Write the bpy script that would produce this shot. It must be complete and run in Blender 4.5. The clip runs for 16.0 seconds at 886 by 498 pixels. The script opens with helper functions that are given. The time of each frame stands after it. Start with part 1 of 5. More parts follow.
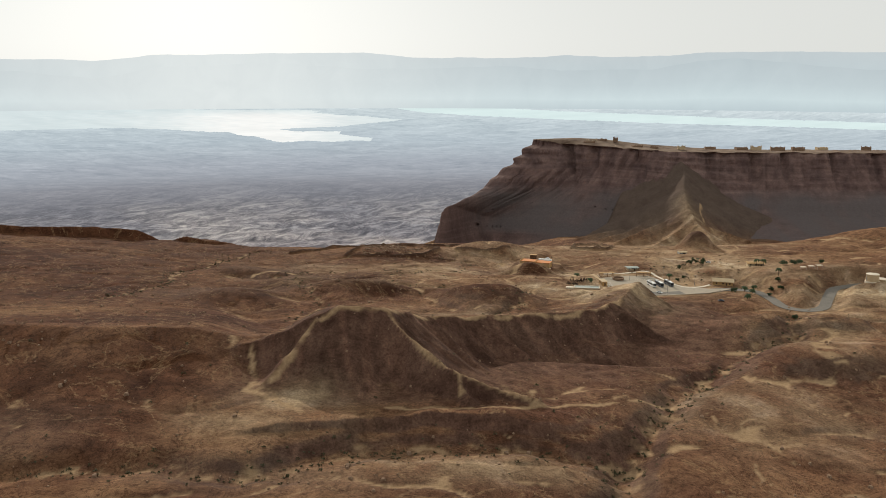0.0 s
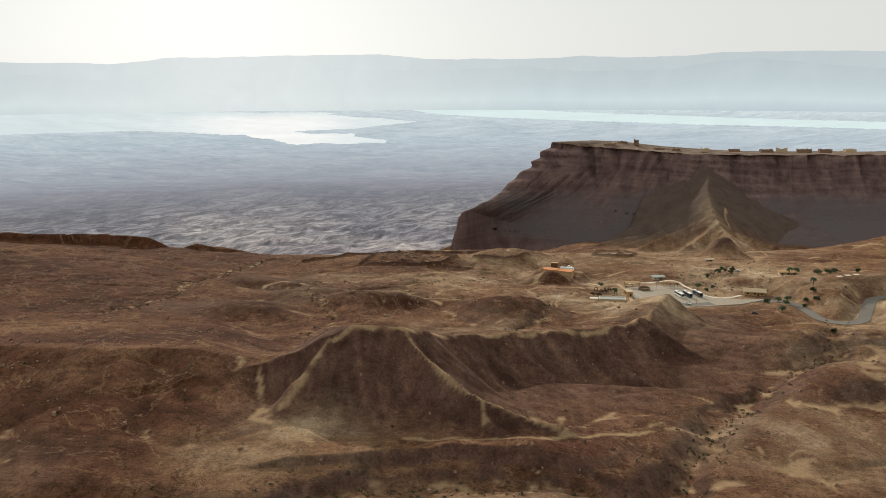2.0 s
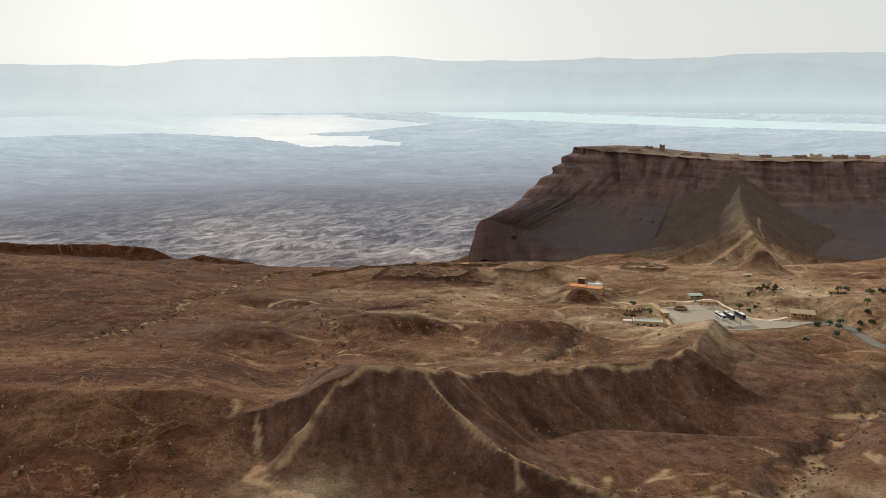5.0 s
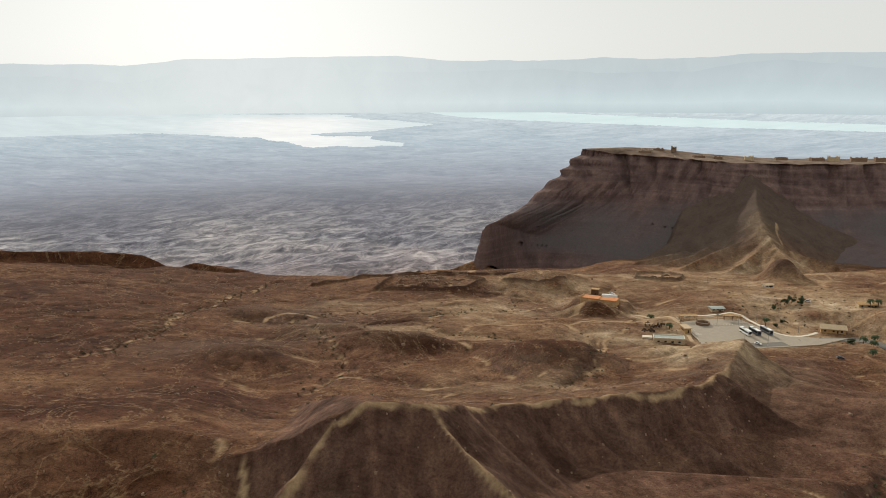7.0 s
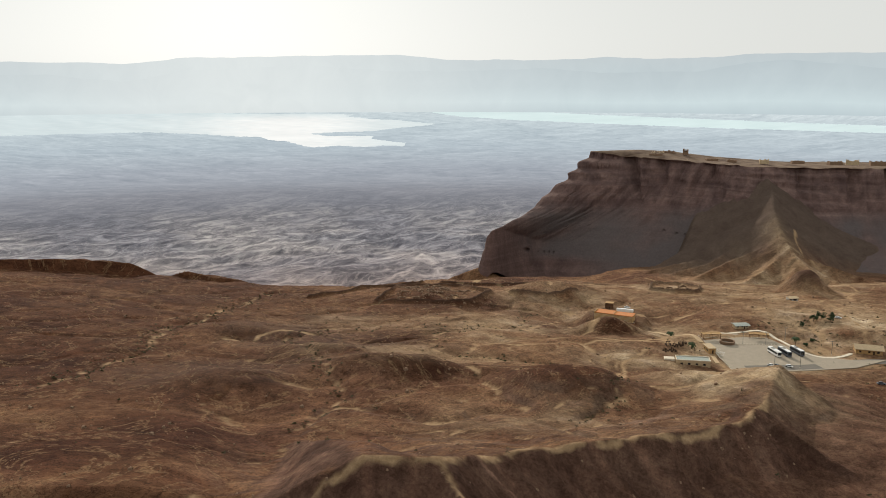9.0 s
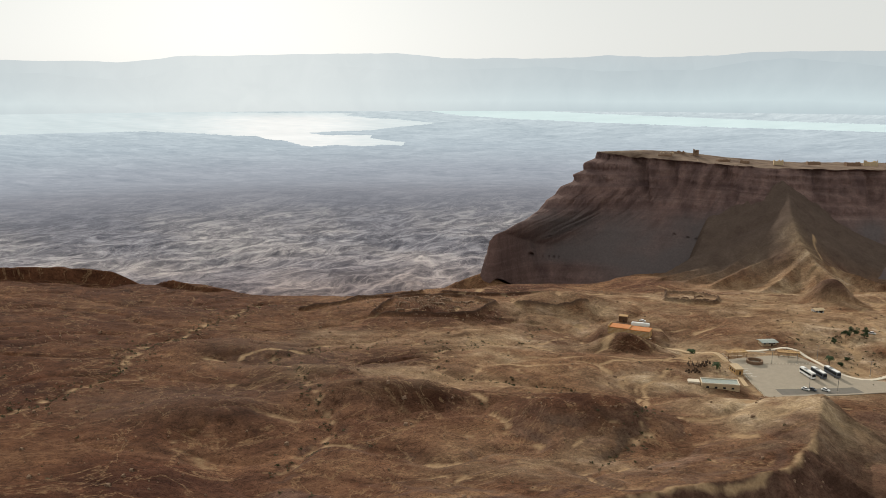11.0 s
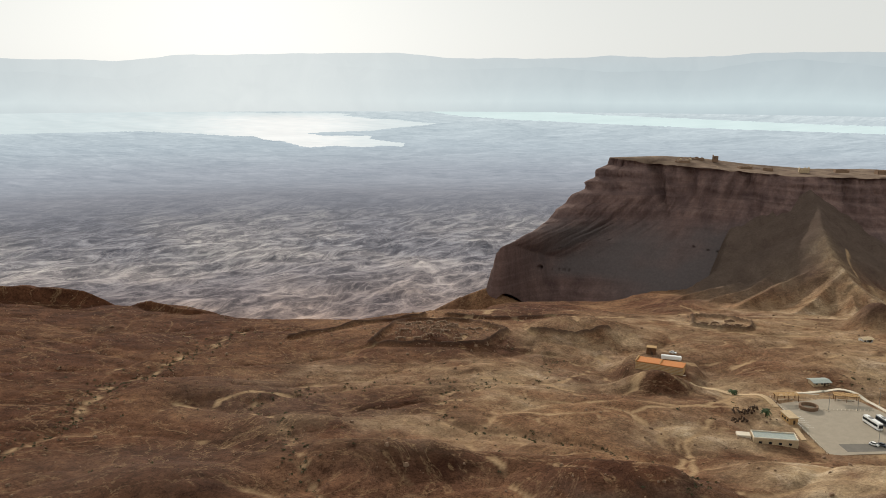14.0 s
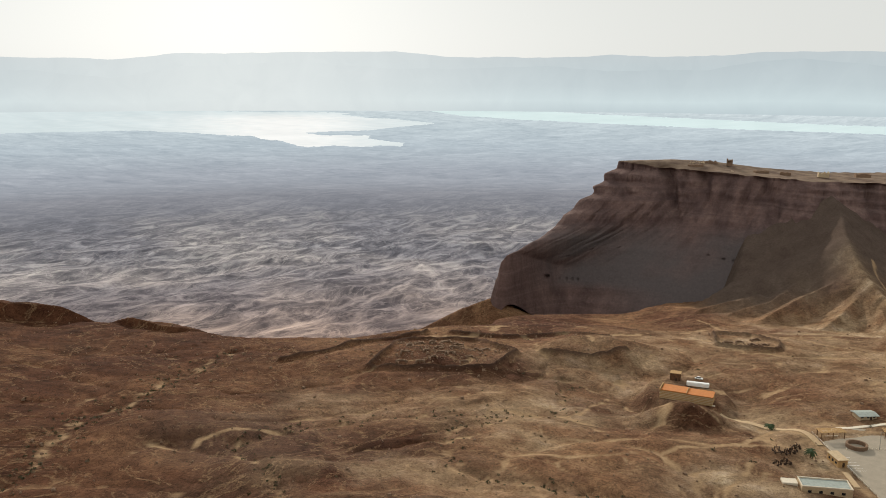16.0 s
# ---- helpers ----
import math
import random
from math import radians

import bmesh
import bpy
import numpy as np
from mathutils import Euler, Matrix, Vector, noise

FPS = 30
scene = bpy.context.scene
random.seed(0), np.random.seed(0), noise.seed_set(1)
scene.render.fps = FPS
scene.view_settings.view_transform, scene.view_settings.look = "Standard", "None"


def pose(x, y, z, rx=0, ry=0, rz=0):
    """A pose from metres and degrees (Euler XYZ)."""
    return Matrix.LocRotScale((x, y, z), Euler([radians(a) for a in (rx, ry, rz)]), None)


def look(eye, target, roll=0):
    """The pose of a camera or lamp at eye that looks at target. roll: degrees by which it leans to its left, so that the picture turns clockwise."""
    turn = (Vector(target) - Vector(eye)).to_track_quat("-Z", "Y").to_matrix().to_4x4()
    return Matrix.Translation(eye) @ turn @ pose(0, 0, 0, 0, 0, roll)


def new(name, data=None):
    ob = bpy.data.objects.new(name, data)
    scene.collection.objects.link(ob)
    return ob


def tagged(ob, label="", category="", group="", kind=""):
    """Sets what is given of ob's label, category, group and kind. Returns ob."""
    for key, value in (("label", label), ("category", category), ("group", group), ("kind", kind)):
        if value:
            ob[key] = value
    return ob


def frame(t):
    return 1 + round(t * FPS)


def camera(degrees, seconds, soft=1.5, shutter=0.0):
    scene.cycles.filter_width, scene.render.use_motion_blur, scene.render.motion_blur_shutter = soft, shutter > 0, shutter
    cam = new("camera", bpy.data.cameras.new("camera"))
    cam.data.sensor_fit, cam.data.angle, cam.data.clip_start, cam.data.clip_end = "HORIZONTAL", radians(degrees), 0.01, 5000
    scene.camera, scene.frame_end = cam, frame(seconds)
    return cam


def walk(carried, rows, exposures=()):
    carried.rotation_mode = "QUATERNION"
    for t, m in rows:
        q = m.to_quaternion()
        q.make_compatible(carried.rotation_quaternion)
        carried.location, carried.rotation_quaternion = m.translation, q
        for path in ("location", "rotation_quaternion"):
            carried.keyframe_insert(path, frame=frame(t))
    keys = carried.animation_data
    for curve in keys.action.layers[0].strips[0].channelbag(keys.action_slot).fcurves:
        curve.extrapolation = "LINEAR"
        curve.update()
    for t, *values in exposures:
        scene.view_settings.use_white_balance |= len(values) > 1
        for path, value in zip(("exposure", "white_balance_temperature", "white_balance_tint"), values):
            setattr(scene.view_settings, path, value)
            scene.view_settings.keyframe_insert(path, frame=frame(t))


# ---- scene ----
cam = camera(56, 16.0, soft=0.7)
PATH = [
    (0, (0.01, -0.02, -0.01), (3.484, 97.911, -19.940), 0.12),
    (0.5, (-0.28, 6.09, 0.10), (2.734, 104.038, -19.830), 0.04),
    (1, (-0.66, 12.46, 0.30), (1.887, 110.422, -19.612), -0.05),
    (1.5, (-1.14, 19.18, 0.55), (0.960, 117.169, -19.307), -0.13),
    (2, (-1.72, 26.30, 0.82), (-0.027, 124.307, -18.962), -0.19),
    (2.5, (-2.35, 33.76, 1.08), (-1.009, 131.788, -18.636), -0.23),
    (3, (-2.97, 41.54, 1.30), (-1.938, 139.582, -18.364), -0.25),
    (3.5, (-3.59, 49.61, 1.45), (-2.825, 147.661, -18.176), -0.24),
    (4, (-4.23, 57.90, 1.55), (-3.704, 155.961, -18.048), -0.22),
    (4.2, (-4.48, 61.27, 1.57), (-4.056, 159.332, -18.006), -0.20),
    (6.5, (-7.65, 102.43, 1.20), (-7.883, 200.492, -18.369), -0.17),
    (7, (-8.34, 111.96, 1.34), (-8.549, 210.023, -18.230), -0.14),
    (7.5, (-9.03, 121.64, 1.48), (-9.266, 219.699, -18.108), -0.09),
    (8, (-9.74, 131.54, 1.60), (-10.009, 229.598, -18.005), -0.05),
    (8.5, (-10.42, 141.72, 1.69), (-10.721, 239.780, -17.935), -0.01),
    (9, (-11.04, 152.16, 1.73), (-11.382, 250.208, -17.915), 0.03),
    (11.5, (-13.41, 207.18, -0.19), (-13.619, 305.207, -19.967), 0.04),
    (12, (-14.06, 217.95, -0.10), (-14.290, 315.980, -19.827), 0.07),
    (12.5, (-14.79, 228.63, 0.13), (-15.016, 326.670, -19.591), 0.12),
    (13, (-15.58, 239.28, 0.47), (-15.791, 337.309, -19.267), 0.16),
    (13.5, (-16.38, 249.92, 0.84), (-16.572, 347.947, -18.925), 0.20),
    (14, (-17.21, 260.61, 1.16), (-17.369, 358.636, -18.620), 0.23),
    (14.5, (-18.07, 271.44, 1.43), (-18.205, 369.459, -18.369), 0.25),
    (15, (-19.00, 282.46, 1.66), (-19.086, 380.478, -18.172), 0.27),
    (15.5, (-19.97, 293.68, 1.85), (-20.014, 391.686, -18.009), 0.29),
    (16, (-20.98, 305.00, 2.04), (-20.977, 402.996, -17.860), 0.31),
]
walk(cam, [(t, look(eye, target, roll)) for t, eye, target, roll in PATH])

# ---- light ----
SUN_AZ, SUN_EL = radians(-14.0), radians(19.6)
world = bpy.data.worlds.new("sky")
scene.world = world
world.use_nodes = True
wn, wl = world.node_tree.nodes, world.node_tree.links
sky = wn.new("ShaderNodeTexSky")
sky.sky_type = "NISHITA"
sky.sun_disc = False
sky.sun_elevation, sky.sun_rotation = SUN_EL, SUN_AZ
sky.altitude, sky.air_density, sky.dust_density, sky.ozone_density = 100, 1.0, 2.0, 1.0
wn["Background"].inputs["Strength"].default_value = 0.0515
hazy = wn.new("ShaderNodeHueSaturation")
hazy.inputs["Saturation"].default_value = 0.22
wl.new(sky.outputs[0], hazy.inputs["Color"])
pale = wn.new("ShaderNodeMixRGB")
pale.inputs[0].default_value = 0.86
pale.inputs[2].default_value = (15.3, 15.6, 15.0, 1)
wl.new(hazy.outputs[0], pale.inputs[1])
wl.new(pale.outputs[0], wn["Background"].inputs[0])
sun_lamp = bpy.data.lights.new("sun", "SUN")
sun_lamp.energy, sun_lamp.angle, sun_lamp.color = 4.1, radians(0.6), (1.0, 0.91, 0.78)
sun_ob = new("sun", sun_lamp)
to_sun = Vector((math.sin(SUN_AZ) * math.cos(SUN_EL), math.cos(SUN_AZ) * math.cos(SUN_EL), math.sin(SUN_EL)))
sun_ob.matrix_world = look(to_sun * 600, (0, 0, 0))
scene.view_settings.exposure = 0.0

# ---- noise ----
rng = np.random.default_rng(7)
GRAD = rng.uniform(0, 2 * np.pi, 4096)
GX, GY = np.cos(GRAD), np.sin(GRAD)


def gnoise(x, y, seed=0):
    """Gradient noise, about -0.7 to 0.7."""
    xi, yi = np.floor(x).astype(np.int64), np.floor(y).astype(np.int64)
    fx, fy = x - xi, y - yi
    u, v = fx * fx * fx * (fx * (fx * 6 - 15) + 10), fy * fy * fy * (fy * (fy * 6 - 15) + 10)

    def corner(a, b):
        h = ((xi + a) * 73856093 ^ (yi + b) * 19349663 ^ seed * 83492791)
        h = (h ^ (h >> 13)) * 1274126177 & 4095
        return GX[h] * (fx - a) + GY[h] * (fy - b)
    lo = corner(0, 0) * (1 - u) + corner(1, 0) * u
    hi = corner(0, 1) * (1 - u) + corner(1, 1) * u
    return lo * (1 - v) + hi * v


def fbm(x, y, size, octaves=4, seed=0, gain=0.5):
    total, amp = 0, 1.0
    for o in range(octaves):
        total = total + amp * gnoise(x / size + 17.3 * o, y / size - 9.1 * o, seed + o)
        size, amp = size / 2.03, amp * gain
    return total


def ridged(x, y, size, octaves=3, seed=0):
    total, amp = 0, 1.0
    for o in range(octaves):
        total = total + amp * (1 - 2.2 * np.abs(gnoise(x / size + 5.7 * o, y / size + 3.3 * o, seed + o)))
        size, amp = size / 2.1, amp * 0.5
    return total


def smax(a, b, k):
    return 0.5 * (a + b + np.sqrt((a - b) ** 2 + k * k))


def smooth(e0, e1, x):
    t = np.clip((x - e0) / (e1 - e0), 0, 1)
    return t * t * (3 - 2 * t)


def line_dist(x, y, pts):
    """Distance to a polyline, and the length along it of the nearest point."""
    best, along, run = np.full(x.shape, 1e9), np.zeros(x.shape), 0.0
    for (ax, ay), (bx, by) in zip(pts[:-1], pts[1:]):
        dx, dy = bx - ax, by - ay
        ln = math.hypot(dx, dy)
        t = np.clip(((x - ax) * dx + (y - ay) * dy) / (ln * ln), 0, 1)
        d = np.hypot(x - ax - t * dx, y - ay - t * dy)
        near = d < best
        best, along = np.where(near, d, best), np.where(near, run + t * ln, along)
        run += ln
    return best, along


def tent(x, y, pts, front, back, depth=45.0, gully=0.0, wave=9.0, seed=3, fall=0.12, reach=260):
    """A crest line (x, y, z) with a slope on either side; front is to the right hand of the line's run."""
    out = np.full(x.shape, -1e4)
    px, py = [p[0] for p in pts], [p[1] for p in pts]
    near = (x > min(px) - reach) & (x < max(px) + reach) & (y > min(py) - reach) & (y < max(py) + reach)
    x, y, run = x[near], y[near], 0.0
    total, weight = np.zeros(x.shape), np.full(x.shape, 1e-300)
    warp = 2.2 * gnoise(x / 18, y / 18, seed) if gully else 0
    # to the right hand of each stretch, and of each corner between two
    hand = [Vector((b[1] - a[1], a[0] - b[0])).normalized() for a, b in zip(pts[:-1], pts[1:])]
    corner = [hand[0]] + [(a + b).normalized() for a, b in zip(hand[:-1], hand[1:])] + [hand[-1]]
    for i, ((ax, ay, az), (bx, by, bz)) in enumerate(zip(pts[:-1], pts[1:])):
        dx, dy = bx - ax, by - ay
        ln = math.hypot(dx, dy)
        t = np.clip(((x - ax) * dx + (y - ay) * dy) / (ln * ln), 0, 1)
        ox, oy = x - ax - t * dx, y - ay - t * dy
        d = np.hypot(ox, oy)
        nx, ny = (np.where(t <= 0, corner[i][k], np.where(t >= 1, corner[i + 1][k], hand[i][k])) for k in (0, 1))
        side = (ox * nx + oy * ny) / (d + 1e-6)
        right = smooth(-0.6, 0.4, side)
        slope = back + (front - back) * right
        h = az + t * (bz - az) - depth * (1 - np.exp(-slope * d / depth)) - fall * d
        if gully:
            s = run + t * ln + warp
            g = np.abs(gnoise(s / wave, d / 60, seed + 1)) * 2 + np.abs(gnoise(s / wave * 2.7, d / 40, seed + 2))
            rib = np.abs(gnoise(s / wave + 7.7, d / 90, seed + 5)) * 2
            h = h - gully * (0.55 * (0.75 - g) + 0.8 * (rib - 0.35)) * smooth(2, 16, d) * (0.35 + 0.65 * right)
        near_by = np.exp(-d / 2.5)
        total, weight = total + near_by * h, weight + near_by
        run += ln
    out[near] = total / weight
    return out


# ---- the lie of the land ----
CREST = [(-115, 362, -140), (-78, 366, -120), (-62, 366, -114), (-46, 368, -106), (-34, 372, -102), (-14, 376, -104.5), (6, 405, -117.5), (30, 425, -123), (60, 440, -126.5), (85, 451, -129), (108, 463, -130.5),
         (128, 492, -131.5), (150, 535, -132.5), (164, 552, -144), (188, 575, -163)]
CREST_W = [(-420, 392, -114), (-300, 386, -112), (-200, 376, -111.5), (-146, 368, -110.5), (-105, 374, -113.5), (-72, 380, -122), (-45, 392, -140)]
FLANKS = [[(30, 425, -124), (50, 410, -133), (68, 396, -143)], [(72, 446, -128.5), (92, 425, -138), (110, 406, -147)], [(118, 475, -131.5), (140, 452, -142), (160, 430, -151)],
          [(146, 528, -133), (172, 505, -145), (196, 480, -157)], [(8, 406, -118), (24, 384, -129), (40, 366, -138)]]
# low cut banks of the stream beds
BANKS = [[(-90, 284, -128.5), (-71, 289, -127.5), (-50, 295, -126.5), (-25, 301, -127.5), (6, 308, -128), (33, 309, -129.5), (50, 305, -131.5), (62, 293, -136)],
         [(-150, 312, -124), (-134, 302, -123.5), (-111, 280, -126.5), (-93, 275, -129), (-77, 266, -131)]]
TALUS = [(36, 1138, -216), (0, 1138, -229), (-52, 1134, -254), (-120, 1122, -286), (-190, 1100, -325)]
SPUR_W = [(-44, 366, -106.5), (-56, 348, -118), (-68, 326, -129)]
SPUR_E = [(-16, 374, -105), (0, 355, -113), (16, 337, -121), (34, 331, -126), (52, 325, -130)]
SPUR_K = [(16, 337, -121), (22, 322, -127), (24, 312, -133)]
RAMP = [(366, 1130, -109), (361, 1097, -119.5), (346, 1050, -135), (337, 1000, -155), (336, 960, -167), (340, 920, -177)]
LEDGE = [(-520, 840, -143), (-420, 846, -145), (-394, 846, -147), (-333, 868, -151), (-262, 872, -158), (-206, 850, -164)]
# x, y, height, half-width across, half-width along
HUMPS = [(132, 515, 5, 24, 24), (130, 588, -6, 60, 30), (47, 536, 8, 26, 20), (-116, 532, 6, 26, 16), (-84, 604, 5, 24, 14), (-136, 660, 5, 26, 16), (-19, 563, 5, 30, 10),
         (95, 722, -8, 50, 42), (98, 692, 10.5, 16, 12), (78, 398, -8, 40, 26), (135, 430, -7, 32, 34), (-25, 806, 4.5, 54, 28), (76, 815, 6, 26, 20), (292, 835, 13, 12, 12), (525, 880, 14, 62, 48),
         (345, 640, 7, 60, 35), (-60, 560, 4, 30, 18), (120, 560, 6, 20, 18), (215, 400, 6, 45, 18), (230, 470, 5, 30, 14)]
RIBS = [[(328, 1010, -166), (290, 995, -176), (240, 960, -188)], [(328, 978, -171), (295, 945, -181), (272, 925, -186)],
        [(260, 1020, -182), (205, 1002, -190), (170, 965, -194)], [(330, 950, -174), (318, 915, -181), (312, 895, -184)],
        [(345, 975, -170), (385, 930, -180), (400, 905, -184)], [(340, 950, -173), (356, 915, -181), (362, 892, -184)], [(300, 1030, -172), (262, 1000, -183), (225, 985, -189)]]
WADI_R = [(60, 230), (78, 282), (96, 315), (119, 351), (147, 386), (180, 420), (214, 447), (235, 490), (262, 530), (300, 520), (380, 470)]
WADI_F = [(-140, 262), (-90, 268), (-60, 262), (-20, 285), (40, 292), (78, 282)]
WADI_L = [(-200, 520), (-179, 601), (-189, 667), (-173, 702), (-170, 736), (-150, 800)]
WADI_M = [(36, 470), (60, 500), (75, 535), (72, 560), (50, 590), (20, 600), (-16, 615), (-20, 665), (10, 690)]
WADI_N = [(-75, 470), (-60, 520), (-78, 580), (-110, 640), (-60, 680), (0, 690), (40, 700), (50, 760)]
CENTRE = (-10.0, 150.0)


def far_true(dd):
    """The plain is drawn in beyond 2.2 km: from the distance built to the true one."""
    q = np.clip((dd - 2200) / 2500, 0, 0.994)
    return np.where(dd > 2200, 2200 - 3500 * np.log(1 - q), dd)


def far_built(d):
    return np.where(d > 2200, 2200 + 2500 * (1 - np.exp(-(np.asarray(d, float) - 2200) / 3500)), d)


def drains(x, y):
    """Two nets of winding lines: zero where water runs."""
    wx, wy = x + 16 * fbm(x, y, 40, 2, 141), y + 16 * fbm(x, y, 40, 2, 143)
    return gnoise(wx / 78, wy / 62, 145), gnoise(wx / 30, wy / 26, 147)


def near_land(x, y):
    z = -138 - 0.085 * (y - 450) + 0.00011 * np.clip(-x, 0, 500) ** 2 * smooth(480, 640, y)
    # lower ground before the scarp
    fore = -132 - 0.06 * np.clip(x, -60, 220) + 0.02 * (y - 300)
    z = z + (fore - z) * (1 - smooth(360, 440, y - 0.35 * np.clip(x, 0, 250)))
    z = z - 10 * smooth(850, 950, y) * smooth(60, 220, x) - 16 * smooth(880, 1000, y) * smooth(200, 120, x)
    right = smooth(150, 225, x) * smooth(455, 530, y) * smooth(790, 690, y)
    z = z + (-157.5 + 0.018 * np.clip(x - 230, 0, 300) - z) * right
    # broad swells
    wx, wy = x + 14 * gnoise(x / 60, y / 60, 15), y + 14 * gnoise(x / 60, y / 60, 16)
    calm = 0.45 + 0.55 * smooth(330, 430, y)
    z = z + 2.6 * fbm(x, y, 120, 3, 11) + calm * (0.7 * fbm(x, y, 34, 3, 21) + 0.55 * (ridged(wx, wy * 1.3, 62, 3, 25) - 0.6))
    for hx, hy, h, rx, ry in HUMPS:
        wx, wy = x + 3 * gnoise(x / 40, y / 40, 41), y + 3 * gnoise(x / 40, y / 40, 42)
        z = z + 1.35 * h * np.exp(-0.5 * (((wx - hx) / rx) ** 2 + ((wy - hy) / ry) ** 2) ** 1.2)
    z = smax(z, tent(x, y, CREST, 0.66, 0.18, 36, 6.0, 12), 1.6)
    z = smax(z, tent(x, y, CREST_W, 0.22, 0.12, 40, 1.3, 30, fall=0.09), 7.0)
    for n, r in enumerate(FLANKS):
        z = smax(z, tent(x, y, r, 0.7, 0.7, 60, 1.2, 7, 80 + n), 1.0)
    for n, r in enumerate(BANKS):
        z = smax(z, tent(x, y, r, 1.1, 0.03, 7, 1.0, 8, 90 + n, 0.07, 90), 0.5)
    z = smax(z, tent(x, y, SPUR_W, 0.8, 0.8, 60, 1.0, 7), 1.0)
    z = smax(z, tent(x, y, SPUR_E, 0.8, 0.8, 60, 1.0, 7), 1.0)
    z = smax(z, tent(x, y, SPUR_K, 0.7, 0.7, 60, 0.8, 7), 1.0)
    z = smax(z, tent(x, y, RAMP, 0.62, 0.62, 70, 2.2, 14), 1.2)
    for n, r in enumerate(RIBS):
        z = smax(z, tent(x, y, r, 0.55, 0.55, 22, 1.2, 8, 50 + n, 0.1, 120), 1.2)
    z = smax(z, tent(x, y, LEDGE, 1.6, 0.05, 40, 2.0, 18), 1.0)
    n1, n2 = drains(x, y)
    quiet = 1 - np.exp(-np.clip(np.hypot((x - 195) / 75, (y - 636) / 45), 0, 3) ** 4)
    z = z + quiet * calm * (1.5 * (smooth(0.0, 0.32, np.abs(n1)) - 0.5) + 0.5 * smooth(0.0, 0.3, np.abs(n2))) * (0.35 + 0.65 * smooth(-110, 20, x)) * smooth(430, 520, y) * smooth(880, 800, y)
    z = z - quiet * (0.8 * np.exp(-(n1 / 0.05) ** 2) + 0.3 * np.exp(-(n2 / 0.05) ** 2)) * smooth(1000, 940, y)
    # dry stream beds
    for w, deep, wide in ((WADI_R, 5, 9), (WADI_F, 3.6, 9), (WADI_L, 1.5, 6), (WADI_M, 1.5, 4), (WADI_N, 1.2, 4)):
        d, _ = line_dist(x + 5 * gnoise(x / 16, y / 16, 61), y + 5 * gnoise(x / 16, y / 16, 62), w)
        z = z - deep * np.exp(-(d / wide) ** 2)
    # levelled ground of the car park and the road
    flat = np.exp(-(np.clip(np.hypot((x - 195) / 62, (y - 636) / 30), 1, 9) - 1) ** 2 * 14)
    z = z + (-160.0 - z) * flat
    d, s = line_dist(x, y, ROAD_LINE)
    z = z + (road_level(s) - z) * np.exp(-np.clip((d - 6) / 7, 0, 9) ** 2)
    z = z + (-163.0 - z) * np.exp(-np.clip((np.hypot((x - 112) / 19, (y - 732) / 24) - 1) * 3.5, 0, 9) ** 2)
    z = z + calm * (0.34 * fbm(x, y, 11, 3, 31) + 0.26 * (ridged(x + 6 * gnoise(x / 25, y / 25, 36), y, 21, 4, 35) - 0.6)) * (1 - 0.95 * flat)
    return z


ROAD_LINE = [(160, 610), (202, 612), (241, 624), (264, 620), (268, 597), (266, 572), (276, 560), (292, 564), (306, 587), (322, 612), (350, 622), (380, 606), (440, 560), (520, 540)]


def road_level(s):
    return np.interp(s, [0, 45, 100, 150, 190, 230, 300, 420], [-160, -160, -160.5, -161, -160, -158, -156, -154])


def edge_y(x):
    """Where the shelf breaks off to the plain."""
    return np.interp(x, [-900, -394, -333, -206, -130, -90, -40, 0, 24, 60, 110, 200, 260, 320, 420], [800, 850, 876, 858, 838, 856, 884, 905, 990, 1020, 1035, 1045, 1085, 1200, 1300])


def plain_true(x, y, d):
    z = -432 - 0.03 * np.clip(d - 1500, 0, 3200)
    amp = smooth(3600, 2300, d)
    return z + amp * (9 * (ridged(0.35 * x + 0.6 * y, 0.95 * x - 0.55 * y, 190, 4, 71) - 0.5) + 10 * fbm(x, y, 420, 2, 72))


def land(x, y):
    """The height of the ground at any place."""
    x, y = np.asarray(x, float), np.asarray(y, float)
    shape = x.shape
    x, y = x.ravel(), y.ravel()
    dd = np.maximum(np.hypot(x - CENTRE[0], y - CENTRE[1]), 1.0)
    over = y - edge_y(x) + 10 * gnoise(x / 45, y / 45, 81)
    w = smooth(250, 620, over)
    z = np.zeros(x.shape)
    a = w < 1
    xa, ya, oa = x[a], y[a], over[a]
    steep = 260 * (1 - np.exp(-np.clip(oa, 0, 4000) / 300.0)) + 8 * smooth(0, 60, oa) * ridged(xa, ya, 60, 3, 83)
    z[a] = (near_land(xa, np.minimum(ya, 1400)) - np.where(oa > 0, steep, 0)) * (1 - w[a])
    b = w > 0
    d = far_true(dd[b])
    k = dd[b] / d
    z[b] += w[b] * k * plain_true(CENTRE[0] + (x[b] - CENTRE[0]) / k, CENTRE[1] + (y[b] - CENTRE[1]) / k, d)
    z = smax(z, tent(x, y, TALUS, 0.5, 0.5, 80, 5.0, 20, 61), 3.0)
    z[b] -= 18 * smooth(2200, 2800, dd[b]) + 10 * smooth(3800, 4300, dd[b])
    return z.reshape(shape)


def axis(parts):
    out = []
    for a, b, step in parts:
        out += list(np.arange(a, b, step))
    return np.array(out + [parts[-1][1]])


# ---- materials ----
def mat(name, rough=0.9, metal=0.0):
    m = bpy.data.materials.new(name)
    m.use_nodes = True
    b = m.node_tree.nodes["Principled BSDF"]
    b.inputs["Roughness"].default_value, b.inputs["Metallic"].default_value = rough, metal
    b.inputs["Specular IOR Level"].default_value = 0.15
    return m, m.node_tree.nodes, m.node_tree.links, b


